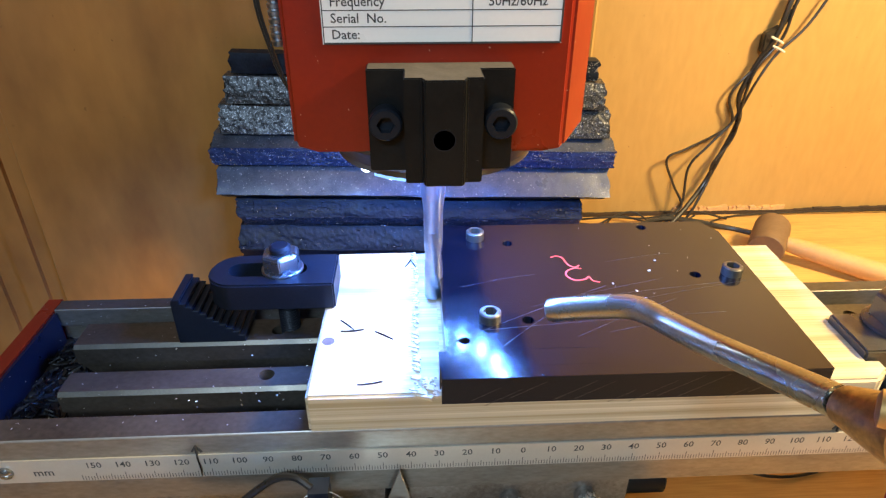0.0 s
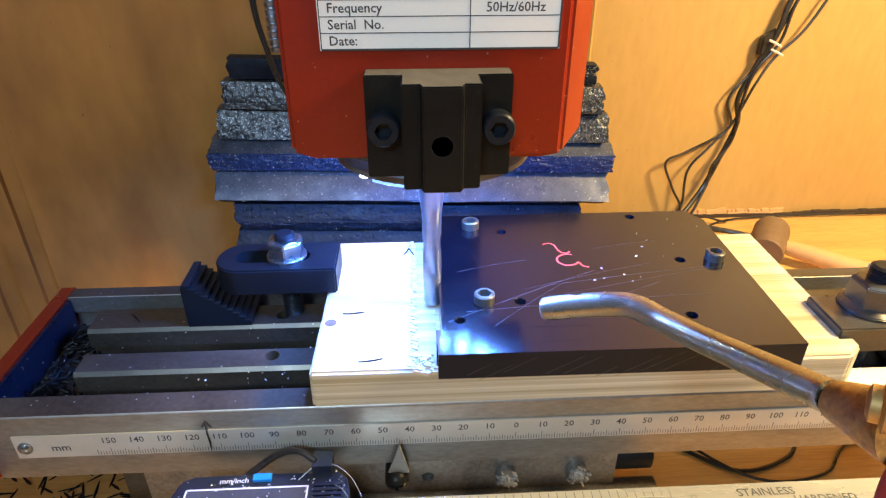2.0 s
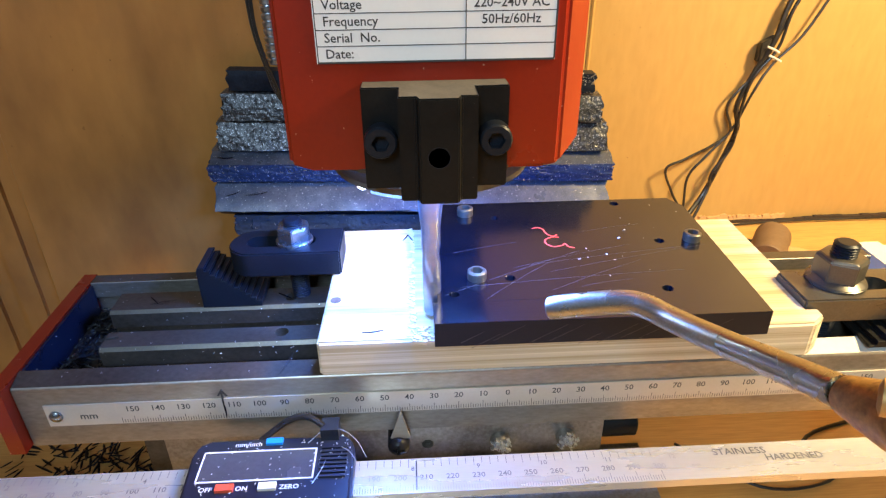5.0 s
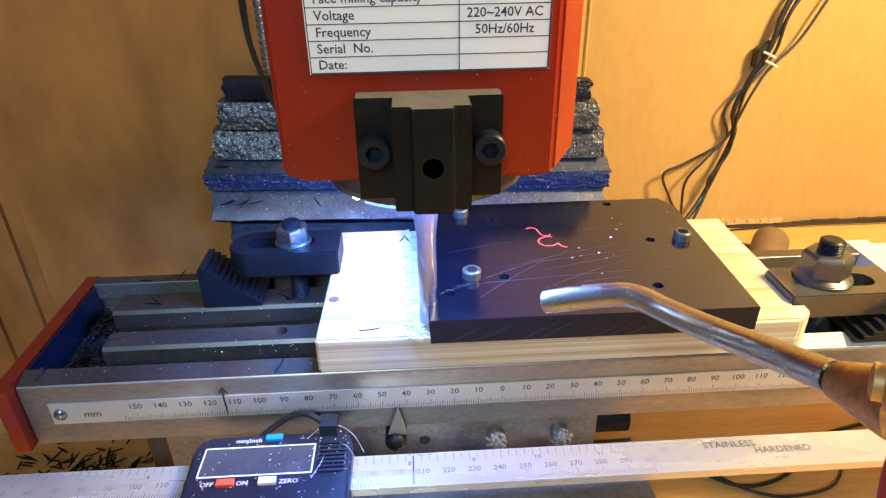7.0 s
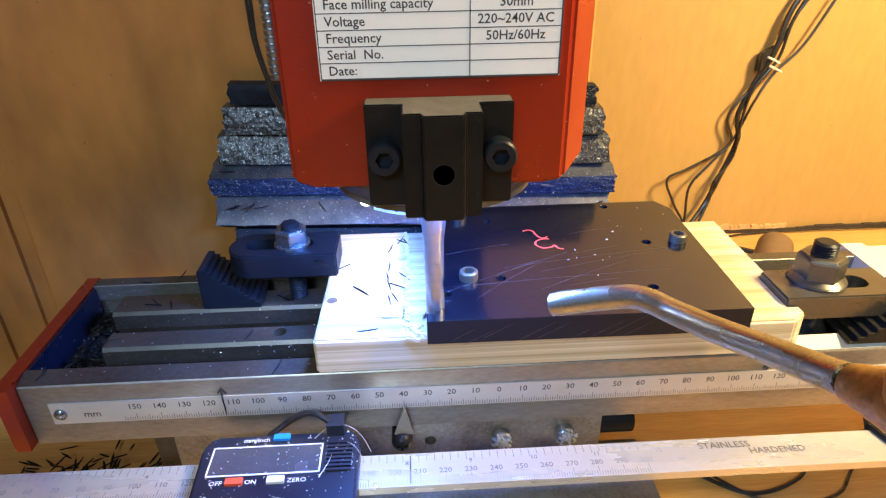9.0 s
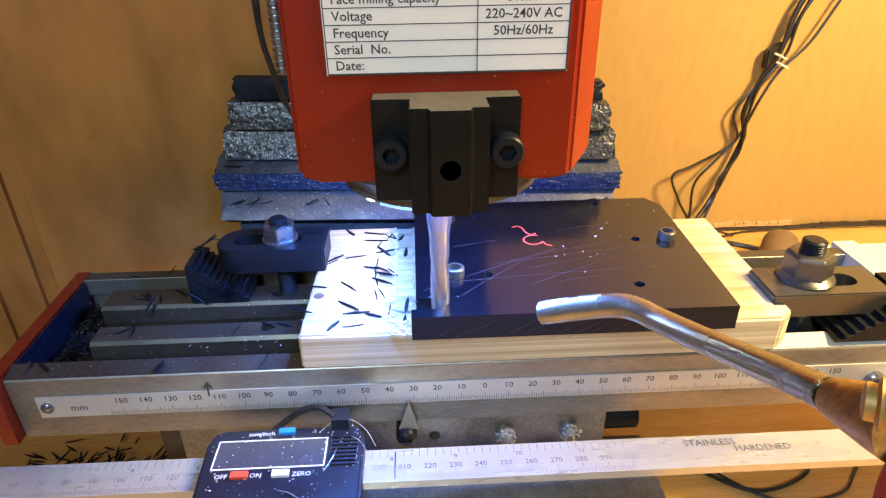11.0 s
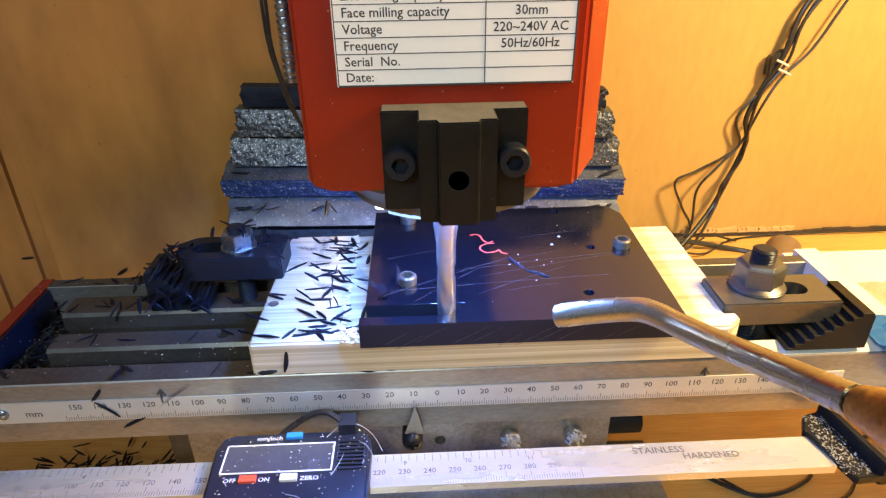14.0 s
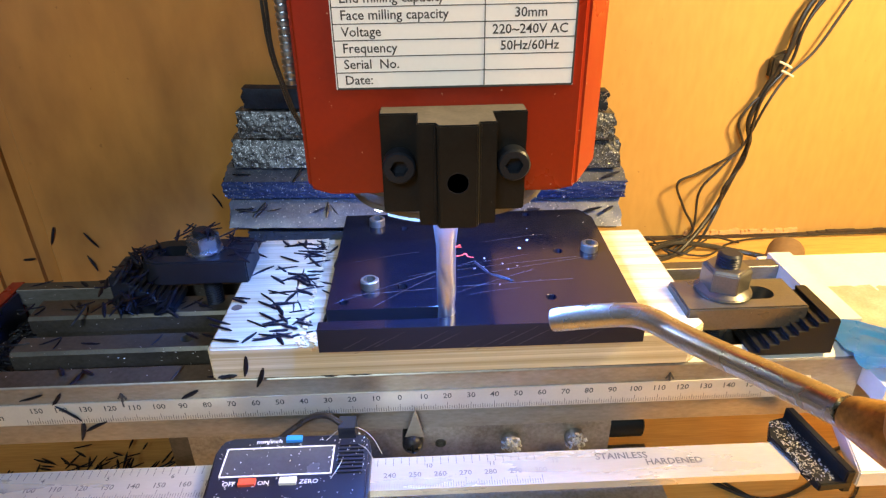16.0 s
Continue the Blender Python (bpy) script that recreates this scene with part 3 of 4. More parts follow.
def mill_table():
    t = thing("mill_table", "cast iron milling table with three slots and red end plate", "milling table")
    bm = bmesh.new()
    prism(bm, [(0.6, -12), (81.5, -12), (81.5, 20.7), (74, 20.7), (74, 12), (76, 12), (76, 4), (6, 4), (6, 12), (9, 12), (9, 20.7), (1.2, 18.3), (0.6, 17.6)], "x", -194, 197)
    cut = bmesh.new()
    box(cut, -150, 150, 20, 60, -40, -8)
    body = part("casting", soften(carve(bm, cut), 0.3, 1), IRON, t)
    recoat(body, GROUND, (0, -1, 0), 0.6)
    for y0, y1, end, hole in ((20.5, 33, -168, 28), (48, 64, -174.5, 55.5)):
        bm = bmesh.new()
        prism(bm, [(y0 + 2, 3.9), (y1 - 2, 3.9), (y1 - 2, 12), (y1, 12), (y1, 19.9), (y1 - 0.8, TOP), (y0 + 1.3, TOP), (y0, 19.2), (y0, 12), (y0 + 2, 12)], "x", end, 170)
        cut = bmesh.new()
        for hx in (-94, 150):
            lathe(cut, [(3.0, -9), (3.0, 4)], (hx, hole, TOP), "z", 20)
        rib = part("rib", carve(bm, cut), IRON, t, "machined rib with a drilled hole")
        recoat(rib, WORN_CLAMP, (0, -0.7, 0.7), 0.9)
    # red end plate
    bm = soften(box(bmesh.new(), -200.2, -194.05, -4.5, 82.5, -11, 20.6), 0.5)
    part("end_plate", bm, RED, t, "red painted end plate")
    bm = soften(box(bmesh.new(), -194.0, -192.8, 9.5, 73.5, 4.1, 19.5), 0.2)
    part("end_liner", bm, CALIPER, t)
    # scale strip with graduations and figures
    strip = part("scale_strip", soften(box(bmesh.new(), -183.8, 175, -0.05, 0.55, -1.0, 9.6), 0.12, 1), RULE, t, "satin metal scale strip graduated in millimetres")
    bm = bmesh.new()
    for i in range(-155, 156):
        h = 3.4 if i % 10 == 0 else 2.6 if i % 5 == 0 else 1.8
        w = 0.11
        box(bm, i - w, i + w, -0.09, -0.02, -0.6, -0.6 + h)
    tagged(part("scale_marking", bm, INK, strip), kind="stuff")
    lines = [(str(abs(i)), i, 6.4, 3.8, "CENTER") for i in range(-150, 151, 10)] + [("mm", -167.5, 3.6, 4.6, "CENTER")]
    part("numbering", turned(writing(lines), mm_turn(0, -0.06, 0, 90)), INK, strip)
    bm = lathe(bmesh.new(), [(2.6, 0), (2.5, -0.8), (1.6, -1.5), (0.5, -1.8)], (-180, -0.05, 4.2), "y", 20)
    part("strip_rivet", bm, ZINC, strip, "domed rivet")
    # felt-pen arrows on the front edge
    for ax in (-114, 114):
        bm = bmesh.new()
        box(bm, ax - 0.35, ax + 0.35, -0.15, 0.6, 7.0 if ax < 0 else 10, 13.6)
        prism(bm, [(ax - 2.0, 11.0), (ax - 1.2, 10.8), (ax, 13.0), (ax + 1.3, 10.4), (ax + 2.1, 10.7), (ax + 0.2, 14.0), (ax - 0.2, 14.0)], "y", 0.3, 0.58)
        part("pen_arrow", bm, INK, t, "hand-drawn dark pen arrow")
    # pale sheets on the rails' far end carry the bench lamp's brightness in colour
    part("dust_film", prism(bmesh.new(), [(1.3, 18.45), (8.8, 20.8), (8.8, 20.9), (1.3, 18.55)], "x", 121, 196.5), PALE_BOARD, t, "pale sheet standing for lamplight on the rail")
    part("dust_film", box(bmesh.new(), 121, 169.5, 21.8, 32.4, 20.78, 20.9), PALE_BOARD, t, "pale sheet standing for lamplight on the rail")
    # grubby pale board fixed on the far end, with dirt
    part("end_plate", soften(box(bmesh.new(), 197.05, 209, 24, 87, -11, 21.4), 0.5), PALE_BOARD, t, "pale end plate")
    part("lower_board", soften(prism(bmesh.new(), [(203, 35), (194, 5), (182, -33), (236, -33), (300, 40)], "z", -20.5, -12.2), 0.6), PALE_BOARD, t, "white board under the table end")
    shelf = part("side_board", soften(box(bmesh.new(), 197.1, 430, -14, 96, 4, 14), 0.8), PALE_BOARD, t, "grubby pale board beside the table")
    bm = lathe(bmesh.new(), [(4.2, 0), (4.2, -2.6), (3.6, -3.2)], (168.5, 0.5, 1.2), "y", 20)
    cut = lathe(bmesh.new(), [(2.1, -6), (2.1, -1.2)], (168.5, 0.5, 1.2), "y", 6)
    part("end_screw", carve(bm, cut), ZINC, t, "socket screw at the end of the scale")
    bm = bmesh.new()
    n, w = 60, 14
    g = [[bm.verts.new((211 + 200 * i / n, 24 + 40 * j / w + (2.5 if j in (0, w) else 0.6) * noise.noise((i * 0.5, j, 3)),
                        13.9 if j in (0, w) or i in (0, n) else 14.25 + 0.5 * noise.noise((i * 0.6, j * 0.6, 8)))) for j in range(w + 1)] for i in range(n + 1)]
    for i in range(n):
        for j in range(w):
            bm.faces.new((g[i][j], g[i + 1][j], g[i + 1][j + 1], g[i][j + 1]))
    bmesh.ops.recalc_face_normals(bm, faces=bm.faces)
    tagged(part("sludge", bm, DIRT, shelf), kind="stuff")
    return t


def swarf_bits(n, x0, x1, y0, y1, z, size, seed):
    """Loose bright curls and flakes strewn over a flat area."""
    r = random.Random(seed)
    bm = bmesh.new()
    for _ in range(n):
        x, y = r.uniform(x0, x1), r.uniform(y0, y1)
        s, a = size * r.uniform(0.35, 1.2) ** 1.5, r.uniform(0, 6.28)
        tip = [(-0.6, -0.25), (0.2, -0.35), (0.7, 0.05), (0.1, 0.3), (-0.5, 0.2)]
        lo = [bm.verts.new((x + s * (u * math.cos(a) - v * math.sin(a)), y + s * (u * math.sin(a) + v * math.cos(a)), z + 0.02 + 0.25 * s * r.random())) for u, v in tip]
        hi = bm.verts.new((x, y, z + s * r.uniform(0.3, 0.6)))
        bm.faces.new(lo)
        for i in range(5):
            bm.faces.new((lo[i], lo[(i + 1) % 5], hi))
    return bm


def shaving(bm, x, y, z, length, turn, lift=0.0, width=0.9, curl=0.0):
    """One pointed plastic shaving."""
    rows = []
    n = 5
    for i in range(n + 1):
        u = i / n
        s = (u - 0.5) * length
        w = width * (0.35 + 0.65 * math.sin(math.pi * u) ** 0.5) * (0.75 + 0.5 * abs(noise.noise((i * 1.7, length * 9, turn))))
        c = curl * (4 * (u - 0.5) ** 2)
        for v, h in ((-w, 0.15), (0, 0.55), (w, 0.1)):
            px, py = s, v + c
            rows.append(bm.verts.new((x + px * math.cos(turn) - py * math.sin(turn), y + px * math.sin(turn) + py * math.cos(turn), z + h + lift * s + 0.05)))
    for i in range(n):
        a = rows[i * 3:i * 3 + 6]
        bm.faces.new((a[0], a[1], a[4], a[3]))
        bm.faces.new((a[1], a[2], a[5], a[4]))
        bm.faces.new((a[0], a[3], a[5], a[2]))
    bmesh.ops.recalc_face_normals(bm, faces=bm.faces)
    return bm


def saddle():
    t = thing("mill_saddle", "stained steel saddle front with pointer, screws and swarf", "machine saddle")
    part("casting", soften(box(bmesh.new(), -150, 46, 8, 84, -60, -12.4), 1.0), IRON, t)
    part("lower_casting", soften(box(bmesh.new(), -75, 66, -70, 8, BZ + 6, -34), 1.5), STAINED, t)
    part("base", soften(box(bmesh.new(), -100, 50, -60, 180, BZ, -60.2), 2), IRON, t)
    bm = soften(box(bmesh.new(), -140, 47.8, 5, 8, -34, -15.5), 0.4)
    cut = lathe(bmesh.new(), [(2.6, -4), (2.6, 6)], (-29, 6, -25.6), "y", 20)
    front = part("gib_plate", carve(bm, cut), STAINED, t, "oil-stained steel strip")
    for sx, sz in ((2.4, -24.5), (31.2, -24)):
        bm = lathe(bmesh.new(), [(4.3, 0), (4.3, -3), (3.6, -4.2)], (sx, 5.0, sz), "y", 22)
        scr = part("gib_screw", bm, STAINED, t, "screw clogged with swarf")
        bm = bmesh.new()
        for i in range(60):
            a, r = rng.uniform(0, 6.28), rng.uniform(0, 5)
            x, z = sx + r * math.cos(a), sz + r * math.sin(a)
            s = rng.uniform(0.5, 1.3)
            prism(bm, [(x, z), (x + s, z + s * rng.uniform(-1, 1)), (x + s * rng.uniform(-1, 1), z + s)], "y", 0.6 - rng.random() * 1.2 - 0.1 * (5 - r), 1.2)
        tagged(part("caked_swarf", bm, METAL_CHIP, scr), kind="stuff")
    bm = lathe(bmesh.new(), [(6.5, 0), (6.5, 16), (5, 17)], (47.9, 13, -25), "x", 24)
    part("screw_boss", bm, BLACK_STEEL, t)
    # pointer
    bm = prism(bmesh.new(), [(-39.6, 2.2), (-36.0, -13.6), (-44.4, -13.2)], "y", -3.1, -2.3)
    pt = part("pointer", soften(bm, 0.12, 1), STEEL, t, "bright pointed index plate")
    bm = lathe(bmesh.new(), [(4.6, 4.9), (4.6, -3.0), (4.2, -4.6), (2.8, -6.0), (0.6, -6.6)], (-41.2, 0, -17.2), "y", 24)
    cut = box(bmesh.new(), -41.8, -40.6, -8, -5, -19.6, -14.8)
    box(cut, -43.6, -38.8, -8, -5.0, -17.8, -16.6)
    part("pointer_screw", carve(bm, cut), BLACK_STEEL, t, "black cross-head screw")
    return t


rides(mill_table())
rides(saddle(), "saddle")


def caliper():
    t = thing("digital_caliper", "dark digital caliper along the table front, strewn with swarf", "caliper")
    bm = bmesh.new()
    prism(bm, [(-120, -14), (-118.4, -8), (-114, -6), (-88, -5.6), (-62, -6.2), (-59, -8), (-57.5, -14), (-57.5, -44), (-60, -47), (-110, -48), (-118.4, -44)], "z", -14, -4)
    body = part("housing", soften(bm, 1.2, 3), CALIPER, t)
    part("display", soften(box(bmesh.new(), -114.6, -72.6, -26.8, -13.2, -4.2, -3.85), 0.1, 1), LCD, t, "blank grey display window")
    bm = bmesh.new()
    for b in ((-115.2, -72.0, -13.2, -12.6), (-115.2, -72.0, -27.4, -26.8), (-115.2, -114.6, -27.4, -12.6), (-72.6, -72.0, -27.4, -12.6)):
        box(bm, *b, -4.1, -3.78)
    part("display_border", bm, WHITE_INK, t, "thin white border")
    for i in range(8):
        part("grip_ridge", soften(box(bmesh.new(), -70.2, -60.2, -27.5 + i * 2.0, -26.4 + i * 2.0, -4.2, -3.1), 0.25, 1), CALIPER, t)
    for name, x, y, w, h, m in (("red_button", -103.4, -30.6, 3.2, 1.5, BTN_RED), ("white_button", -88.0, -30.6, 3.2, 1.5, BTN_WHITE), ("blue_button", -89, -8.9, 3.2, 1.4, BTN_BLUE)):
        part(name, soften(box(bmesh.new(), x - w, x + w, y - h, y + h, -4.2, -2.7), 0.6, 3), m, t)
    lines = [("OFF", -110.4, -30.6, 2.8, "CENTER"), ("ON", -97.4, -30.6, 2.8, "CENTER"), ("ZERO", -80.2, -30.7, 2.8, "CENTER"), ("mm/inch", -99.0, -9.4, 3.0, "CENTER")]
    for line in lines:
        part("word", turned(writing([line]), mm_turn(0, 0, -3.97)), WHITE_INK, t, "white printed word")
    bm = tube(bmesh.new(), smooth_line([(-96, -6, -6), (-84, -2, 1), (-76, -3, 3), (-70, -6, 1)], 6), 1.3, 8)
    part("lead", bm, CABLE, t, "dark lead behind the housing")
    bm = soften(box(bmesh.new(), -71, -64, -9, -2, -8, 1.5), 0.8)
    part("lead_clip", bm, CALIPER, t)
    tagged(part("swarf", swarf_bits(150, -117, -59, -44, -7, -3.8, 0.65, 3), METAL_CHIP, t, "tiny bright swarf flakes"), kind="stuff")
    tagged(part("swarf", swarf_bits(70, -74, -58, -24, -6, -3.9, 0.8, 8), METAL_CHIP, t, "tiny bright swarf flakes"), kind="stuff")
    for strand in ([(-76, -10, -3.8), (-70, -6, -1.5), (-63, -7, -0.5), (-57, -11, -2.5), (-53, -17, -5.5)], [(-64, -12, -3.8), (-59, -17, -2.4), (-55, -23, -5)],
                   [(-88, -38, -3.8), (-82, -41, -2.8), (-76, -46, -4.5), (-74, -50, -9)], [(-72, -30, -3.8), (-69, -24, -2.9), (-68, -18, -3.8)]):
        part("swarf_strand", tube(bmesh.new(), smooth_line(strand, 6), 0.16, 6), METAL_CHIP, t, "fine curled metal strand")
    # beam, which travels with the table
    bar = part("beam", soften(box(bmesh.new(), -290, 157, -31.2, -14.8, -13.6, -10), 0.4, 1), BEAM, t, "stainless steel beam with etched graduations")
    bm = bmesh.new()
    for i in range(0, 301):
        x = 55.8 - 300 + i
        h = 4.4 if i % 10 == 0 else 3.2 if i % 5 == 0 else 2.2
        box(bm, x - 0.1, x + 0.1, -30.6, -30.6 + h, -10.02, -9.97)
    for i in range(0, 95):
        x = 55.8 - 300 + i * 3.175
        box(bm, x - 0.1, x + 0.1, -15.4 - (3.0 if i % 2 else 3.9), -15.4, -10.02, -9.97)
    tagged(part("scale_marking", bm, GREY_INK, bar), kind="stuff")
    lines = [(str(v), 55.8 - 300 + v, -24.2, 3.4, "CENTER") for v in range(10, 301, 10)]
    lines += [(str(v), 55.8 - 300 + v * 25.4 + 1.6, -19.9, 2.9, "CENTER") for v in range(1, 13)]
    lines += [("mm", 70, -24.4, 2.2, "CENTER")]
    words = [("STAINLESS", 89.5, -18.9, 4.6, "CENTER"), ("HARDENED", 110.0, -22.6, 4.4, "CENTER")]
    part("etched_words", turned(writing(words), mm_turn(0, 0, -9.99)), INK, bar, "dark etched words")
    part("etching", turned(writing(lines), mm_turn(0, 0, -9.99)), GREY_INK, bar, "etched figures and words")
    part("pen_line", box(bmesh.new(), -38.3, -37.7, -30, -16, -10.01, -9.94), INK, bar, "black pen line")
    bm = bmesh.new()
    prism(bm, [(153, -13), (160, -39), (173, -38), (170, -30), (166, -2), (158, -4)], "z", -12, -8.2)
    prism(bm, [(170, -38), (173.5, -38), (168, -2), (164.5, -2)], "z", -14, -3)
    part("end_bracket", soften(bm, 0.5), BLACK_STEEL, bar, "dark bracket caked with swarf")
    tagged(part("swarf", swarf_bits(480, 156, 167, -37, -5, -8.2, 0.8, 5), CAKED, bar), kind="stuff")
    return t, bar


CALIPER_THING, BEAM_PART = caliper()
CALIPER_THING.matrix_basis = place_mm(0, -2.5, 0)
rides(CALIPER_THING, "saddle")


# ---- work piece and clamps ----
WOOD_TOP = 36.8
PLATE_TOP = 47.4


def packing_board():
    t = thing("packing_board", "planed pine board under the black plate, its end grain showing", "wooden board")
    bm = bmesh.new()
    prism(bm, [(-74, -2.5), (119, -2.5), (125.5, 3), (126, 90), (-72, 90)], "z", TOP + 0.05, WOOD_TOP)
    soften(bm, 1.0, 3)
    cut = box(bmesh.new(), -37.2, -29.0, 1, 120, WOOD_TOP - 1.1, WOOD_TOP + 5)
    box(cut, 119.8, 140, 7, 32, 29.0, WOOD_TOP + 5)
    part("board", carve(bm, cut), PINE, t)
    bm = bmesh.new()
    for i in range(90):
        y = rng.uniform(2, 89)
        x = -37.3 + rng.gauss(0, 0.5)
        s = rng.uniform(0.6, 1.8)
        prism(bm, [(x - s, y), (x + s * 0.4, y + s * 0.6), (x + s * 0.6, y - s * 0.7)], "z", WOOD_TOP - 0.3, WOOD_TOP + rng.uniform(0.1, 0.9))
    for i in range(50):
        y, x = rng.gauss(0, 2.6), rng.gauss(-34, 2)
        s = rng.uniform(0.5, 1.6)
        prism(bm, [(x - s, y), (x + s * 0.4, y + s * 0.6), (x + s * 0.6, y - s * 0.7)], "z", WOOD_TOP - 0.4, WOOD_TOP + rng.uniform(0.1, 1.2))
    tagged(part("splinter_fringe", bm, PINE_CUT, t, "pale splinters along the cut"), kind="stuff")
    bm = lathe(bmesh.new(), [(2.3, WOOD_TOP - 1), (2.3, WOOD_TOP + 0.03), (0.3, WOOD_TOP + 0.04)], (-69.3, 26.5, 0), "z", 18)
    part("knot", bm, KNOT, t, "small dark knot")
    return t


def cap_screw(bm_at, parent, height):
    x, y = bm_at
    bm = lathe(bmesh.new(), [(3.9, 0), (3.9, height - 0.5), (3.4, height)], (x, y, PLATE_TOP), "z", 28)
    cut = lathe(bmesh.new(), [(2.6, height - 3.6), (2.6, height + 2)], (x, y, PLATE_TOP), "z", 6)
    part("cap_screw", carve(bm, cut), WORN_CLAMP, parent, "steel socket screw")


def black_plate():
    t = thing("plastic_plate", "scratched black engineering plastic plate with screws and drilled holes", "plastic plate")
    bm = bmesh.new()
    prism(bm, [(-29.5, -7.6), (96.4, -7.9), (98.2, 84), (93, 94), (-27.6, 94), (-27.6, 6.0), (-29.5, 6.0)], "z", WOOD_TOP + 0.1, PLATE_TOP)
    cut = bmesh.new()
    # slot for the cutter, then the drilled holes
    prism(cut, [(-40, -2.1), (23, -2.1), (25, -1), (26.2, 2), (25, 5), (23, 6.1), (-40, 6.1)], "z", PLATE_TOP - 9.4, PLATE_TOP + 5)
    for x, y in ((2.5, 77), (2.5, 22), (73.6, 49), (63.2, 10.3), (64.7, 89)):
        lathe(cut, [(2.2, -8), (2.2, 4)], (x, y, PLATE_TOP), "z", 20)
    lathe(cut, [(2.0, -8), (2.0, 4)], (-21.0, 11.4, PLATE_TOP), "z", 20)
    bm = carve(bm, cut)
    recoat(part("slab", soften(bm, 0.25, 1, 50), PLASTIC, t), PLASTIC_CUT, (0, -1, 0))
    for x, y in ((-11, 82.0), (-11, 22.8), (88.2, 49.2)):
        cap_screw((x, y), t, 3.8)
    # scratches
    for x0, y0, x1, y1 in ((-25, 10.5, 36, 42.6), (-9, 7, 22, 34.4), (12.7, 32, 82, 43.2), (-18, 16.4, 75, 24), (5, 30, 60, 47), (20, 26, 92, 44), (30, 14, 52, 18),
                           (40, 60, 70, 66), (-20, 44, 10, 52), (18, 12, 60, 33)):
        bm = bmesh.new()
        n = 14
        lo, hi = [], []
        d = Vector((x1 - x0, y1 - y0)).normalized()
        nrm = Vector((-d.y, d.x))
        for i in range(n + 1):
            u = i / n
            w = 0.10 * (0.3 + abs(noise.noise((u * 6, x0, y0)))) + 0.02
            c = Vector((x0 + (x1 - x0) * u, y0 + (y1 - y0) * u)) + nrm * (1.1 * math.sin(u * 3) * 0.6)
            lo.append(bm.verts.new((c.x - nrm.x * w, c.y - nrm.y * w, PLATE_TOP + 0.02)))
            hi.append(bm.verts.new((c.x + nrm.x * w, c.y + nrm.y * w, PLATE_TOP + 0.02)))
        for i in range(n):
            bm.faces.new((lo[i], lo[i + 1], hi[i + 1], hi[i]))
        part("scratch", bm, SCRATCH, t)
    # saw marks on the front edge
    for x, z, run in ((-16, 36, 12), (24, 36, 9), (31, 36, 15), (63, 36.4, 7), (-20, 38.5, 9), (-8, 39, 12), (6, 37.6, 14), (13, 37.8, 13), (40, 38, 15), (47, 37.6, 16), (70, 38.2, 12)):
        bm = bmesh.new()
        v = [bm.verts.new(p) for p in ((x, -7.95, z), (x + 0.35, -7.95, z), (x + run, -8.0, z + run * 0.55), (x + run - 0.2, -8.0, z + run * 0.55))]
        bm.faces.new(v)
        part("saw_mark", bm, SCRATCH, t)
    # red pen mark
    for stroke in ([(18.8, 64.6), (21.5, 65.6), (23.6, 64.0), (24.2, 61.0), (25.2, 58.0), (27.4, 56.6), (29.2, 58.0)],
                   [(29.6, 55.4), (26.6, 55.8), (23.2, 53.6), (22.6, 50.0), (25.2, 47.0), (29.2, 47.6), (31.0, 49.2), (32.0, 46.4), (34.4, 45.2)]):
        bm = tube(bmesh.new(), smooth_line([(x, y, PLATE_TOP + 0.02) for x, y in stroke], 5), 0.42, 6)
        for v in bm.verts:
            v.co.z = PLATE_TOP + (v.co.z - PLATE_TOP) * 0.15 + 0.03
        part("pen_mark", bm, PEN, t, "red hand-drawn mark")
    tagged(part("swarf", swarf_bits(18, 34, 94, 20, 92, PLATE_TOP, 0.9, 11), METAL_CHIP, t, "loose pale flakes"), kind="stuff")
    return t


def uncut_stock():
    bm = soften(box(bmesh.new(), -25.5, 38, -2.05, 6.05, PLATE_TOP - 9.3, PLATE_TOP - 0.03), 0.02, 1)
    return solid("uncut_stock", bm, PLASTIC, "black plastic not yet cut away ahead of the cutter", "plastic strip")


def hex_nut(name, x, y, z, af, h, m, parent, flange=0.0):
    r = af / math.sqrt(3)
    bm = bmesh.new()
    lathe(bm, [(r * 0.98, 0), (r, h * 0.05), (r, h * 0.9), (r * 0.88, h)], (0, 0, 0), "z", 6)
    turned(bm, mm_turn(x, y, z, 0, 0, 34))
    if flange:
        lathe(bm, [(flange, 0), (flange, 1.2), (r * 0.9, 3)], (x, y, z - 0.02), "z", 36)
    part(name, soften(bm, 0.35, 2), m, parent)


def stud(bm, x, y, z0, z1, r):
    prof = []
    z = z0
    while z < z1 - 1:
        prof += [(r, z), (r * 0.86, z + 0.6)]
        z += 1.2
    prof += [(r, z1 - 0.8), (r * 0.75, z1)]
    return lathe(bm, prof, (x, y, 0), "z", 24)


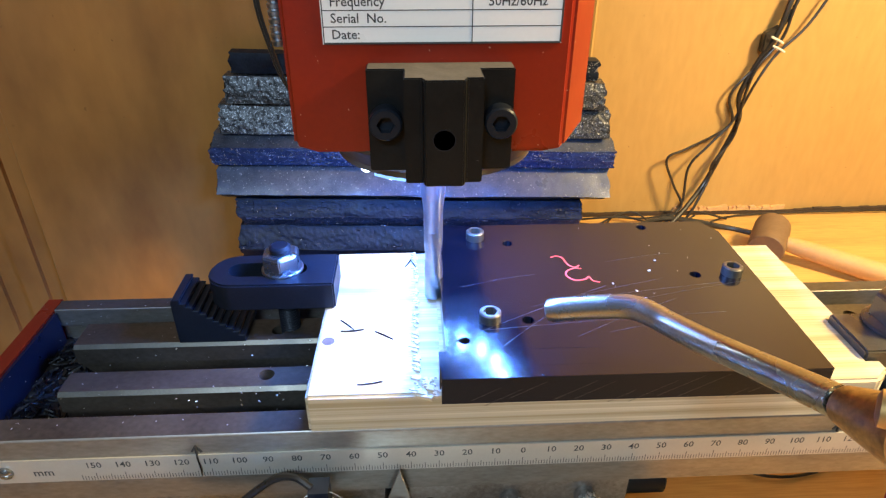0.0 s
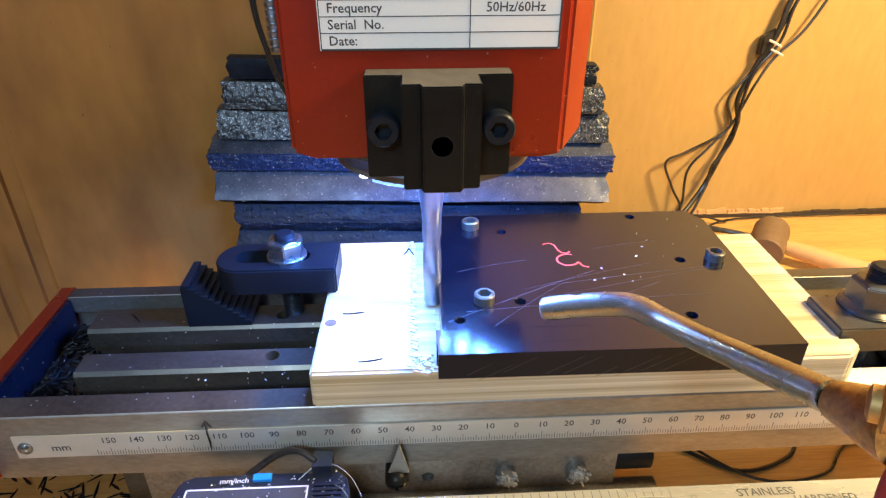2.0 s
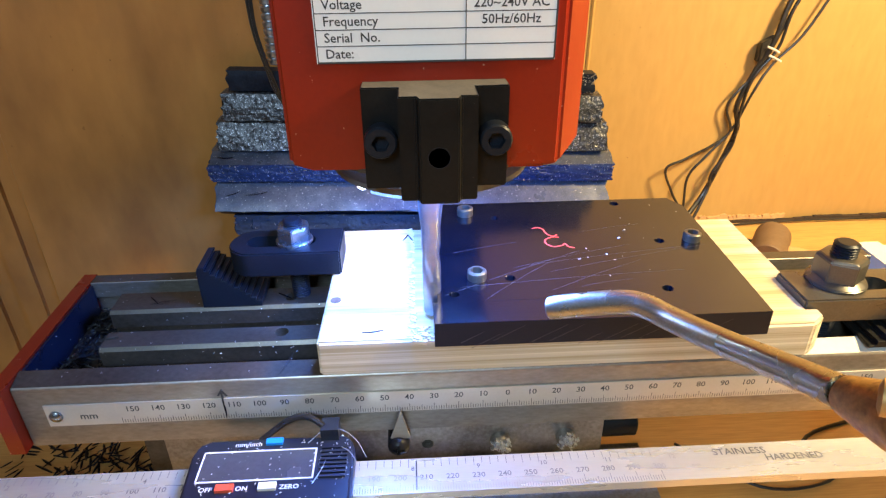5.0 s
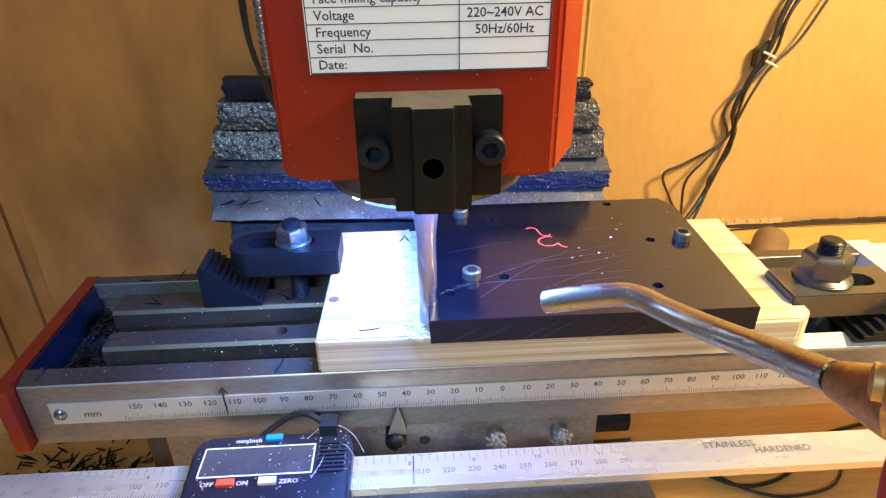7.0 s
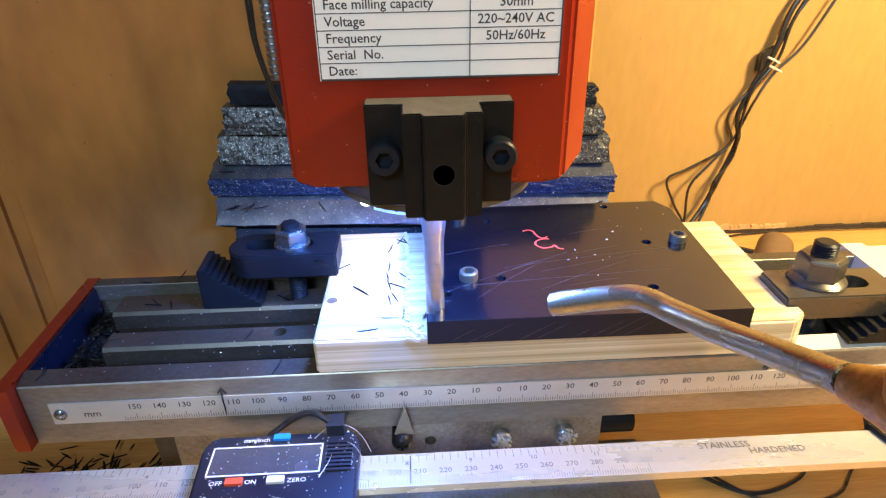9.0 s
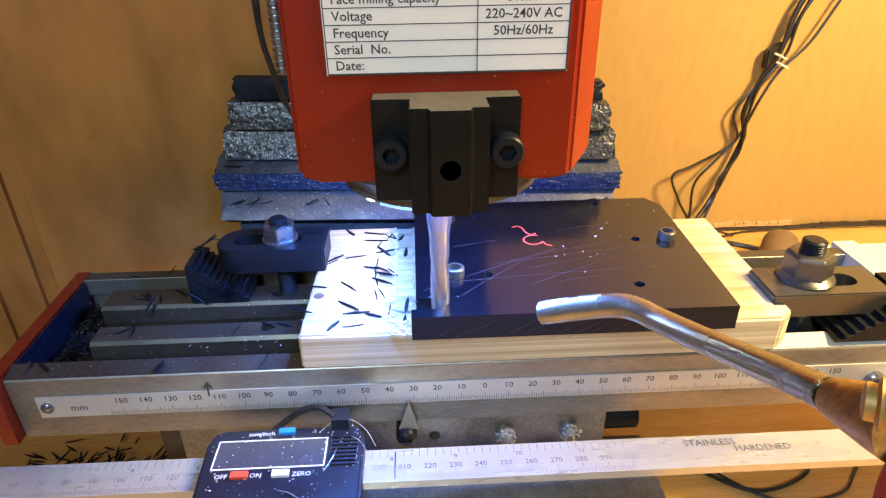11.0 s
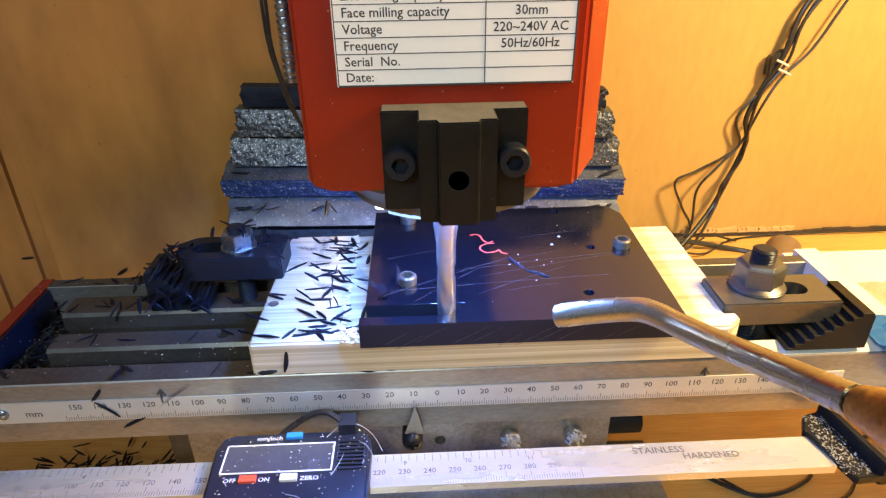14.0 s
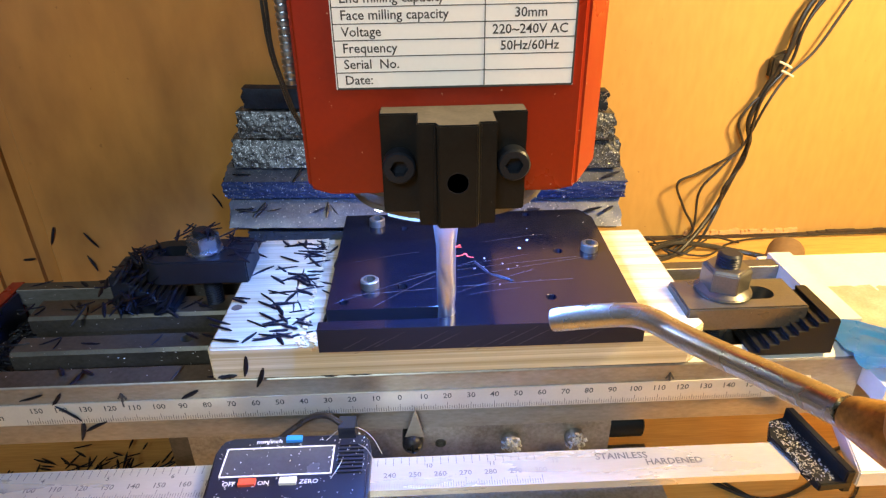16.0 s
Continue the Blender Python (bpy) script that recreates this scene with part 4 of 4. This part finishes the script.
def strap_clamp(x0, x1, y0, y1, z0, z1, nose, slot, nx, nut_m, group):
    """A slotted clamp strap; the round nose is at the x0 end when nose is set."""
    yc = (y0 + y1) / 2
    w = (y1 - y0) / 2
    t = thing("clamp_strap", "dark slotted steel clamp strap pressing on the pine board", "clamp", group)
    outline = []
    if nose:
        for i in range(13):
            a = radians(90 + 180 * i / 12)
            outline.append((x0 + w * 0.9 + w * 0.9 * math.cos(a), yc + w * math.sin(a)))
        outline += [(x1, y0), (x1, y1)]
    else:
        outline = [(x0, y0), (x1, y0), (x1, y1), (x0, y1)]
    bm = soften(prism(bmesh.new(), outline, "z", z0, z1), 0.7, 2)
    cut = bmesh.new()
    oval = []
    for i in range(9):
        a = radians(90 + 180 * i / 8)
        oval.append((slot[0] + 5 * math.cos(a), yc + 5 * math.sin(a)))
    for i in range(9):
        a = radians(-90 + 180 * i / 8)
        oval.append((slot[1] + 5 * math.cos(a), yc + 5 * math.sin(a)))
    prism(cut, oval, "z", z0 - 5, z1 + 5)
    part("strap", carve(bm, cut), CLAMP if nose else WORN_CLAMP, t)
    ny = yc if nose else yc + 3.0
    part("stud", stud(bmesh.new(), nx, ny, TOP - 12, z1 + (11.0 if nose else 18.5), 4.2 if nose else 5.0), CLAMP, t, "threaded stud")
    hex_nut("nut", nx, ny, z1 + 0.1, 13.2 if nose else 17.4, 8.2 if nose else 12.5, nut_m, t, 0 if nose else 11.8)
    if nose:
        part("washer", lathe(bmesh.new(), [(8.2, 0), (8.2, 0.9), (7.9, 1.2)], (nx, yc, z1), "z", 32), ZINC, t)
    return t


def step_block(x_low, x_high, y0, y1, z_low, z_high, steps):
    """A saw-toothed wedge that rises from x_low to x_high."""
    t = thing("step_block", "black saw-toothed step block under the clamp strap", "step block", "clamp step blocks")
    pts = [(x_low, TOP + 0.05)]
    d = (x_high - x_low) / (steps + 1.5)
    h = (z_high - z_low) / steps
    pts.append((x_low, z_low))
    for i in range(steps):
        x = x_low + d * (i + 1)
        pts += [(x, z_low + h * i), (x - d * 0.15, z_low + h * (i + 1))]
    pts += [(x_high - d * 0.3, z_high), (x_high, z_high - h), (x_high, TOP + 0.05)]
    part("wedge", soften(prism(bmesh.new(), pts, "y", y0, y1), 0.25, 1), BLACK_STEEL if x_high > 0 else CLAMP, t)
    return t


rides(packing_board())
rides(black_plate())
STOCK = uncut_stock()
rides(strap_clamp(-118.5, -68.5, 46.8, 70, WOOD_TOP + 0.05, 48.6, True, (-106, -85), -89.6, ZINC, "work clamps"))
rides(step_block(-106, -132.5, 48.5, 68, 24, 41.5, 10))
rides(strap_clamp(120, 171, 8, 31, 29.2, 40.2, False, (140, 156), 140.4, NUT_STEEL, "work clamps"))
rides(step_block(147, 181, 1, 27, 22, 38.5, 8))


def blue_film():
    bm = bmesh.new()
    n = 22
    g = [[bm.verts.new((187 + 90 * i / n + 2 * noise.noise((i * 0.3, j * 0.4, 1)), -12 + 34 * j / n + 3 * noise.noise((i * 0.2, j * 0.2, 5)),
                        (22.4 if i < 4 else 22.4 - (i - 3) * 0.8 if i < 9 else 17.6) + 1.5 * noise.noise((i * 0.2, j * 0.25, 2)) + 0.4 * noise.noise((i * 0.6, j * 0.6, 4)))) for j in range(n + 1)] for i in range(n + 1)]
    for i in range(n):
        for j in range(n):
            bm.faces.new((g[i][j], g[i + 1][j], g[i + 1][j + 1], g[i][j + 1]))
    bmesh.ops.solidify(bm, geom=bm.faces[:], thickness=0.5)
    return solid("blue_film", bm, BLUE_FILM, "crumpled bright blue plastic film lying on the pale board", "plastic film")


rides(blue_film())


# ---- air nozzle, in the space of the hand that carries it beside the camera ----
F = 784 / math.tan(radians(35))


def toward(u, v, d):
    return ((u - 784) / F * d, -(v - 441) / F * d, -d)


def air_nozzle():
    t = thing("air_nozzle", "bent chrome air nozzle with tarnished brass fitting pointing at the cutter", "air nozzle")
    pts = [toward(975, 549, 203), toward(1050, 541, 197), toward(1112, 538, 191), toward(1150, 547, 186), toward(1190, 567, 180), toward(1260, 599, 166),
           toward(1350, 637, 147), toward(1480, 692, 121), toward(1498, 699, 118)]
    line = smooth_line(pts, 6)
    part("tube", tube(bmesh.new(), [Vector(line[0]) + (Vector(line[0]) - Vector(line[1])).normalized() * 0.5] + line, [3.0, 3.6] + [3.9 - 0.6 * k / len(line) for k in range(len(line) - 1)], 24), CHROME, t)
    d = (Vector(line[0]) - Vector(line[3])).normalized()
    # dark disc over the tip stands for the shade inside the tube
    part("bore", tube(bmesh.new(), [Vector(line[0]) - d * 0.5, Vector(line[0]) + d * 0.06], 2.7, 20), HOLLOW_SHADE, t, "dark disc standing for the shade inside the open tube")
    a, b = Vector(toward(1499, 701, 118)), Vector(toward(1630, 757, 105))
    part("ferrule", tube(bmesh.new(), [a - (b - a) * 0.02, a, a + (b - a) * 0.05, a + (b - a) * 0.3, a + (b - a) * 0.8, b], [3.1, 3.6, 3.9, 4.7, 6.2, 6.6], 32), BRASS, t, "tarnished brown ferrule")
    c = Vector(toward(1720, 740, 94))
    b0 = Vector(toward(1560, 706, 100))
    rs = []
    ps = []
    for i in range(24):
        ps.append(b0 + (c - b0) * i / 23)
        rs.append(1.9 if i == 0 else 3.1 if i < 5 else 4.4 if i % 2 else 4.2)
    part("knurled_nut", tube(bmesh.new(), ps, rs, 30), BRASS_BRIGHT, t, "bright knurled brass nut")
    e = [Vector(toward(1606, 1010, 98)), Vector(toward(1626, 880, 100)), Vector(toward(1660, 810, 103))]
    part("grip", tube(bmesh.new(), smooth_line(e, 6), 3.5, 16), RED_PLASTIC, t, "red plastic grip")
    return t


NOZZLE = air_nozzle()


# ---- wall cables and bench clutter ----
def wall_cable(points, r, label="black cable hanging on the hardboard wall"):
    bm = tube(bmesh.new(), smooth_line(points, 8), r, 10)
    return solid("cable", bm, CABLE, label, "cable", "wall cables")


W = 299
wall_cable([(300, W, 160), (268, W, 118), (258, W - 2, 80), (250, W, 60), (240, W, 30), (244, W, 8), (236, W, -22), (222, W - 4, -55), (190, W - 25, BZ + 4), (160, W - 40, BZ + 2)], 2.1)
wall_cable([(306, W, 160), (276, W, 122), (263, W, 88), (253, W, 60), (232, W, 30), (238, W, 4), (205, W - 2, -16), (187, W - 4, -25), (196, W - 5, -48), (206, W - 8, -70), (180, W - 18, BZ + 2)], 1.1)
wall_cable([(318, W, 160), (297, W, 116), (281, W, 84), (262, W, 62), (250, W - 2, 40), (240, W, 8), (222, W - 2, -14), (208, W - 3, -34), (207, W - 6, -68), (185, W - 22, BZ + 2)], 1.1)
wall_cable([(308, W - 2, 160), (270, W - 3, 112), (262, W - 3, 76), (247, W - 3, 52), (243, W - 2, 26), (242, W - 2, -6), (229, W - 3, -30), (226, W - 5, -50), (200, W - 22, BZ + 3), (150, W - 30, BZ + 2)], 1.2)
bm = bmesh.new()
for k, (x, z) in enumerate(((256, 74), (259, 67))):
    tube(bm, [(x - 4, W - 4.5, z + 3), (x + 2, W - 5.0, z + 0.5), (x + 7, W - 3.5, z - 2), (x + 6, W + 2.5, z - 2), (x - 3, W + 3, z + 3)], 0.9, 8)
solid("cable_tie", bm, TIE, "white plastic tie round the cable bundle", "cable tie")
solid("cable_clip", soften(prism(bmesh.new(), [(248, 79), (260, 85), (255, 67), (248, 64)], "y", W - 2, W + 5), 1.0), CABLE, "dark taped wrap on the cable bundle", "cable wrap")


def bench_cable(points, r, m=CABLE):
    bm = tube(bmesh.new(), smooth_line(points, 6), r, 8)
    return solid("bench_cable", bm, m, "thin dark cable lying on the bench", "cable", "bench cables")


bench_cable([(110, 285, BZ + 2), (150, 270, BZ + 5), (190, 280, BZ + 9), (240, 275, BZ + 2), (262, 262, BZ + 2)], 2.4)
bench_cable([(100, 292, BZ + 2), (140, 282, BZ + 10), (175, 290, BZ + 4), (215, 286, BZ + 12), (250, 290, BZ + 2)], 1.0)
bench_cable([(118, 275, BZ + 1), (160, 288, BZ + 12), (185, 270, BZ + 2), (220, 290, BZ + 6)], 0.9)
bench_cable([(130, 262, BZ + 1), (150, 292, BZ + 6), (205, 264, BZ + 4), (262, 296, BZ + 2), (420, 298, BZ + 4), (560, 299, BZ + 4)], 0.9)
bench_cable([(110, 30, BZ + 1), (135, 14, BZ + 1), (165, 22, BZ + 1), (190, 44, BZ + 1), (260, 60, BZ + 1)], 1.1)
bench_cable([(108, 40, BZ + 1), (140, 8, BZ + 2), (178, 10, BZ + 1), (205, 30, BZ + 1), (250, 20, BZ + 1)], 0.8)


def mallet():
    t = thing("mallet", "small worn wooden mallet lying on the bench", "mallet")
    axis = Vector((0.55, 0.82, 0.12)).normalized()
    c = Vector((257, 231, BZ + 14.5))
    bm = tube(bmesh.new(), [c + axis * s for s in (-19, -17.5, 0, 17.5, 19)], [13, 13.9, 14.3, 13.9, 13], 32)
    head = part("head", bm, MALLET, t, "dark worn wooden head")
    bm = tube(bmesh.new(), [c - axis * 18.8, c - axis * 19.3], 3.6, 18)
    # the hole's shade is a dark disc set on the striking face
    part("bore", bm, HOLLOW_SHADE, head, "dark disc standing for a shaded hole in the striking face")
    h = Vector((0.78, -0.62, -0.06)).normalized()
    bm = tube(bmesh.new(), [c + h * s for s in (11, 18, 34, 80, 120, 130)], [5.5, 6.5, 7.5, 8.6, 8.6, 6.5], 20)
    part("handle", bm, HANDLE_WOOD, t, "pale wooden handle")


mallet()

# ---- shavings and swarf ----
# shavings lying on the bench left of the saddle, never moving
bm = bmesh.new()
for i in range(260):
    x, y = rng.uniform(-330, -150), rng.uniform(-14, 62)
    shaving(bm, x, y, BZ, rng.uniform(6, 13), rng.uniform(0, 3.14), rng.uniform(-0.1, 0.1), 0.8)
for i in range(90):
    x, y = rng.gauss(-200, 26), rng.gauss(44, 12)
    shaving(bm, x, y, BZ + rng.uniform(0, 6), rng.uniform(6, 12), rng.uniform(0, 3.14), rng.uniform(-0.3, 0.3), 0.8)
solid("bench_shavings", bm, CHIP, "scattered black plastic shavings on the wooden bench", "shavings", kind="stuff")

# swarf in the trough at the table's end and dust along the ribs
bm = bmesh.new()
for i in range(420):
    x, y = rng.uniform(-191, -171), rng.uniform(11, 73)
    shaving(bm, x, y, 4 + rng.uniform(0, 4), rng.uniform(2, 6), rng.uniform(0, 3.14), rng.uniform(-0.5, 0.5), 0.6)
rides(solid("trough_shavings", bm, CHIP, "dark shavings heaped in the trough at the table end", "shavings", kind="stuff"))
rides(solid("table_swarf", swarf_bits(170, -190, -76, 2, 80, TOP, 0.6, 21), METAL_CHIP, "bright swarf flakes strewn over the table", "swarf", kind="stuff"))


def chip_mesh(i):
    r = random.Random(100 + i)
    return mesh_of(shaving(bmesh.new(), 0, 0, 0, r.uniform(7, 12), 0, r.uniform(-0.06, 0.06), r.uniform(0.75, 1.2), r.uniform(-0.35, 0.35)), "shaving", CHIP)


CHIP_MESHES = [chip_mesh(i) for i in range(8)]
THIN_CHIP = mesh_of(shaving(bmesh.new(), 0, 0, 0, 8.5, 0, 0, 0.38, 0.25), "shaving", CHIP)
CHIPS = []


def add_chip(x, y, z, turn, born, tilt=0.0, early=None, stand=0.0, still=False):
    """A shaving that is cut at the moment born and comes to rest on the table at x, y, z. early: where it lies before it is blown there."""
    ob = tagged(new("plastic_shaving", CHIP_MESHES[len(CHIPS) % 8]), "pointed black plastic shaving thrown off by the cutter", "shaving", "cutter shavings")
    if early or born < 8.4:
        ob.data = THIN_CHIP
    CHIPS.append((ob, x, y, z, turn, tilt, born, early, stand, still))


cr = random.Random(5)
STUCK = [(-261.5, 11.9, 0.1, 11.9), (-246.4, 24.8, 1.2, 14.0), (-228.4, 18.9, 2.1, 14.3), (-230.9, 4.0, 1.9, 14.6), (-157.0, 34.0, 2.0, 15.1), (-216.7, -5.6, 0.6, 12.8)]
# on the pine board
for i in range(74):
    u = cr.random()
    add_chip(-38 - abs(cr.gauss(0, 13)) if u < 0.75 else cr.uniform(-72, -38), cr.uniform(2, 87), WOOD_TOP + cr.choice((0, 0, 0.4)), cr.gauss(2.85, 0.55), 8.0 + 7.8 * cr.random() ** 0.75)
for i in range(10):
    add_chip(-38 - abs(cr.gauss(0, 10)), cr.uniform(6, 87), WOOD_TOP, cr.gauss(2.2, 0.7), 7.1 + 1.3 * cr.random())
# heap round the clamp and its step block
for i in range(62):
    x, y = cr.gauss(-121, 9.5), cr.gauss(52, 7.5)
    on = y > 50 and -120 < x < -70
    add_chip(x, y, (48.8 if on else TOP + max(0.0, 24 - abs(x + 122) * 0.8) * (1 if y > 46 else 0.45)) + cr.uniform(0, 2.5), cr.uniform(0, 3.14), 9.2 + 6.4 * cr.random(), cr.uniform(-35, 35))
for i in range(16):
    add_chip(cr.uniform(-84, -68), cr.uniform(50, 70), 48.8, cr.uniform(0, 3.14), 10.5 + 5 * cr.random(), cr.uniform(-10, 10))
for i in range(13):
    add_chip(cr.gauss(-89, 4.5), cr.gauss(59, 3.5), 57.5 + cr.uniform(0, 2.5), cr.uniform(0, 3.14), 12.6 + 3 * cr.random(), cr.uniform(-18, 18))
# spiky fringe on the front of the step block
for i in range(16):
    add_chip(cr.uniform(-132, -104), cr.uniform(45.5, 48.0), TOP + cr.uniform(2, 12), cr.uniform(0.3, 2.6), 9.6 + 5 * cr.random(), cr.uniform(-15, 15), None, 65)
# on the ribs, in the slots and along the front edge
for i in range(46):
    y, z = cr.choice(((27, TOP), (56, TOP), (5.5, TOP), (40, 4.2), (15, 4.2), (78, TOP)))
    add_chip(cr.uniform(-190, -78), y + cr.uniform(-3, 3), z, cr.uniform(0, 3.14), 4.4 + 11 * cr.random(), cr.uniform(-8, 8))
for i in range(12):
    add_chip(cr.uniform(-78, -12), cr.uniform(-1.5, 1.0), TOP + 0.2, cr.gauss(0, 0.35), 12 + 4 * cr.random(), cr.uniform(-6, 6))
for i in range(8):
    add_chip(cr.uniform(-36, -29), cr.uniform(4, 85), WOOD_TOP - 1.0, cr.uniform(0, 3.14), 8 + 5 * cr.random(), cr.uniform(-20, 20))
# caught on the front faces of the board and the table
for x, y, z, turn, born in ((-60, -2.6, 28, 1.4, 13.4), (-140, 0.4, 12, 0.9, 12.6), (-137, -0.2, 5, 2.4, 13.1), (-128, 0.4, -3, 0.5, 12.4), (-134, 0.4, -5, 1.3, 13.8),
                           (-150, 0.4, 13, 0.3, 14.2), (-86, 0.4, 12, 0.5, 14.6), (-68, -2.6, 23, 0.1, 13.0), (-55, -2.6, 22, 1.2, 14.4)):
    add_chip(x, y, z, turn, born, 0, None, 88)
# stuck to the hardboard panel and lying on the ledges of the bellows
for x, z, turn, born in STUCK:
    add_chip(x, 165.4 + 0.254 * (x + 95), z, turn, born, 0, None, 90, True)
for i in range(20):
    up = i % 3 == 0
    x = cr.uniform(-138, -70) if i % 4 else cr.uniform(30, 75)
    add_chip(x, 132 if up else 128, (53.8 if up else 33.8) - 6.5 * ((x + 31) / 230), cr.gauss(0.4, 0.6), 2.5 + 13 * cr.random(), 0, None, 42, True)
# on the plate
add_chip(37, 36, PLATE_TOP, 2.1, 11.4)
add_chip(45, 27, PLATE_TOP, 2.5, 11.9)
# a few that lie on the board at first and are blown to the slots
for x, y, turn, gone in ((-63, 36, 2.3, 1.2), (-61, 32, 0.1, 2.4), (-49, 29, 2.5, 1.8), (-37.5, 78, 1.9, 30), (-40, 80, 1.2, 30), (-53, 3, 0.15, 30)):
    add_chip(cr.uniform(-180, -90), cr.choice((27, 56)), TOP, turn, gone, 0, (x, y, WOOD_TOP + 0.02))

# one that clings upright to the scale until it is blown off
add_chip(-150, 27, TOP, 1.62, 10.4, 0, (-113.7, -0.3, 4.5, 88))


def motions():
    def travel(way):
        return [(t, pose((x if way == "table" else 0) * MM, y * MM, 0)) for t, x, y in TRAVEL]

    for ob, way, base in RIDERS:
        walk(ob, [(t, m @ base) for t, m in travel(way)])
    walk(BEAM_PART, [(t, pose(x * MM, 0, 0)) for t, x, y in TRAVEL])
    walk(STOCK, [(t, pose(0, y * MM, 0)) for t, x, y in TRAVEL])
    sway = {t: (dx, dy) for t, dx, dy in SWAY}
    tip = Vector(toward(975, 549, 203)) * MM
    lean = dict(zip((t for t, *_ in PATH), np.interp([t for t, *_ in PATH], (0, 2, 4, 6.5, 9, 12.5, 14.5, 16), (2.0, 1.4, 1.0, -0.6, -1.2, -1.3, -0.5, 0.4))))
    walk(NOZZLE, [(t, m @ pose(tip.x + sway[t][0] * MM, tip.y + (sway[t][1] - 0.9) * MM, tip.z, 0, 0, -float(lean[t])) @ Matrix.Translation(-tip)) for t, m in PATH])
    turns = []
    for k in range(481):
        turns.append((k / 30, place_mm(-25.5, 2, 0, 0, 0, -80 * k)))
    walk(CUTTER, turns)

    def table_at(t):
        for (t0, x0, y0), (t1, x1, y1) in zip(TRAVEL, TRAVEL[1:]):
            if t <= t1:
                u = (t - t0) / (t1 - t0)
                return x0 + (x1 - x0) * u, y0 + (y1 - y0) * u
        return TRAVEL[-1][1:]

    fr = random.Random(9)
    for ob, x, y, z, turn, tilt, born, early, stand, still in CHIPS:
        rest = pose(x * MM, y * MM, z * MM, stand, 0, 0) @ pose(0, 0, 0, 0, tilt, math.degrees(turn))
        if early:
            before = pose(early[0] * MM, early[1] * MM, early[2] * MM, early[3] if len(early) > 3 else 0) @ pose(0, 0, 0, 0, 0, math.degrees(turn))
        else:
            before = pose(60 * MM, fr.uniform(10, 60) * MM, 41.5 * MM, 0, 0, 0)
        rows = []
        for t, ox, oy in TRAVEL:
            if t < born - 0.02 or t > born + 0.32:
                rows.append((t, pose(ox * MM, oy * MM, 0) @ before if t < born else rest if still else pose(ox * MM, oy * MM, 0) @ rest))
        if born < 15.6:
            ox, oy = table_at(born)
            carried = pose(ox * MM, oy * MM, 0)
            start = carried @ before if early else pose(-25.5 * MM, 2 * MM, 41.5 * MM)
            end = rest if still else carried @ rest
            mid = pose(*(0.5 * (start.translation + end.translation) + Vector((0, 0, fr.uniform(6, 22) * MM))), fr.uniform(-60, 60), fr.uniform(-60, 60), math.degrees(turn) * 0.6)
            rows += [(born, start), (born + 0.13, mid), (born + 0.26, end)]
            if not early:
                rows.append((born - 0.07, carried @ before))
        rows.sort(key=lambda r: r[0])
        clean = []
        for t, m in rows:
            if not clean or frame(t) > frame(clean[-1][0]):
                clean.append((t, m))
        walk(ob, clean)


motions()
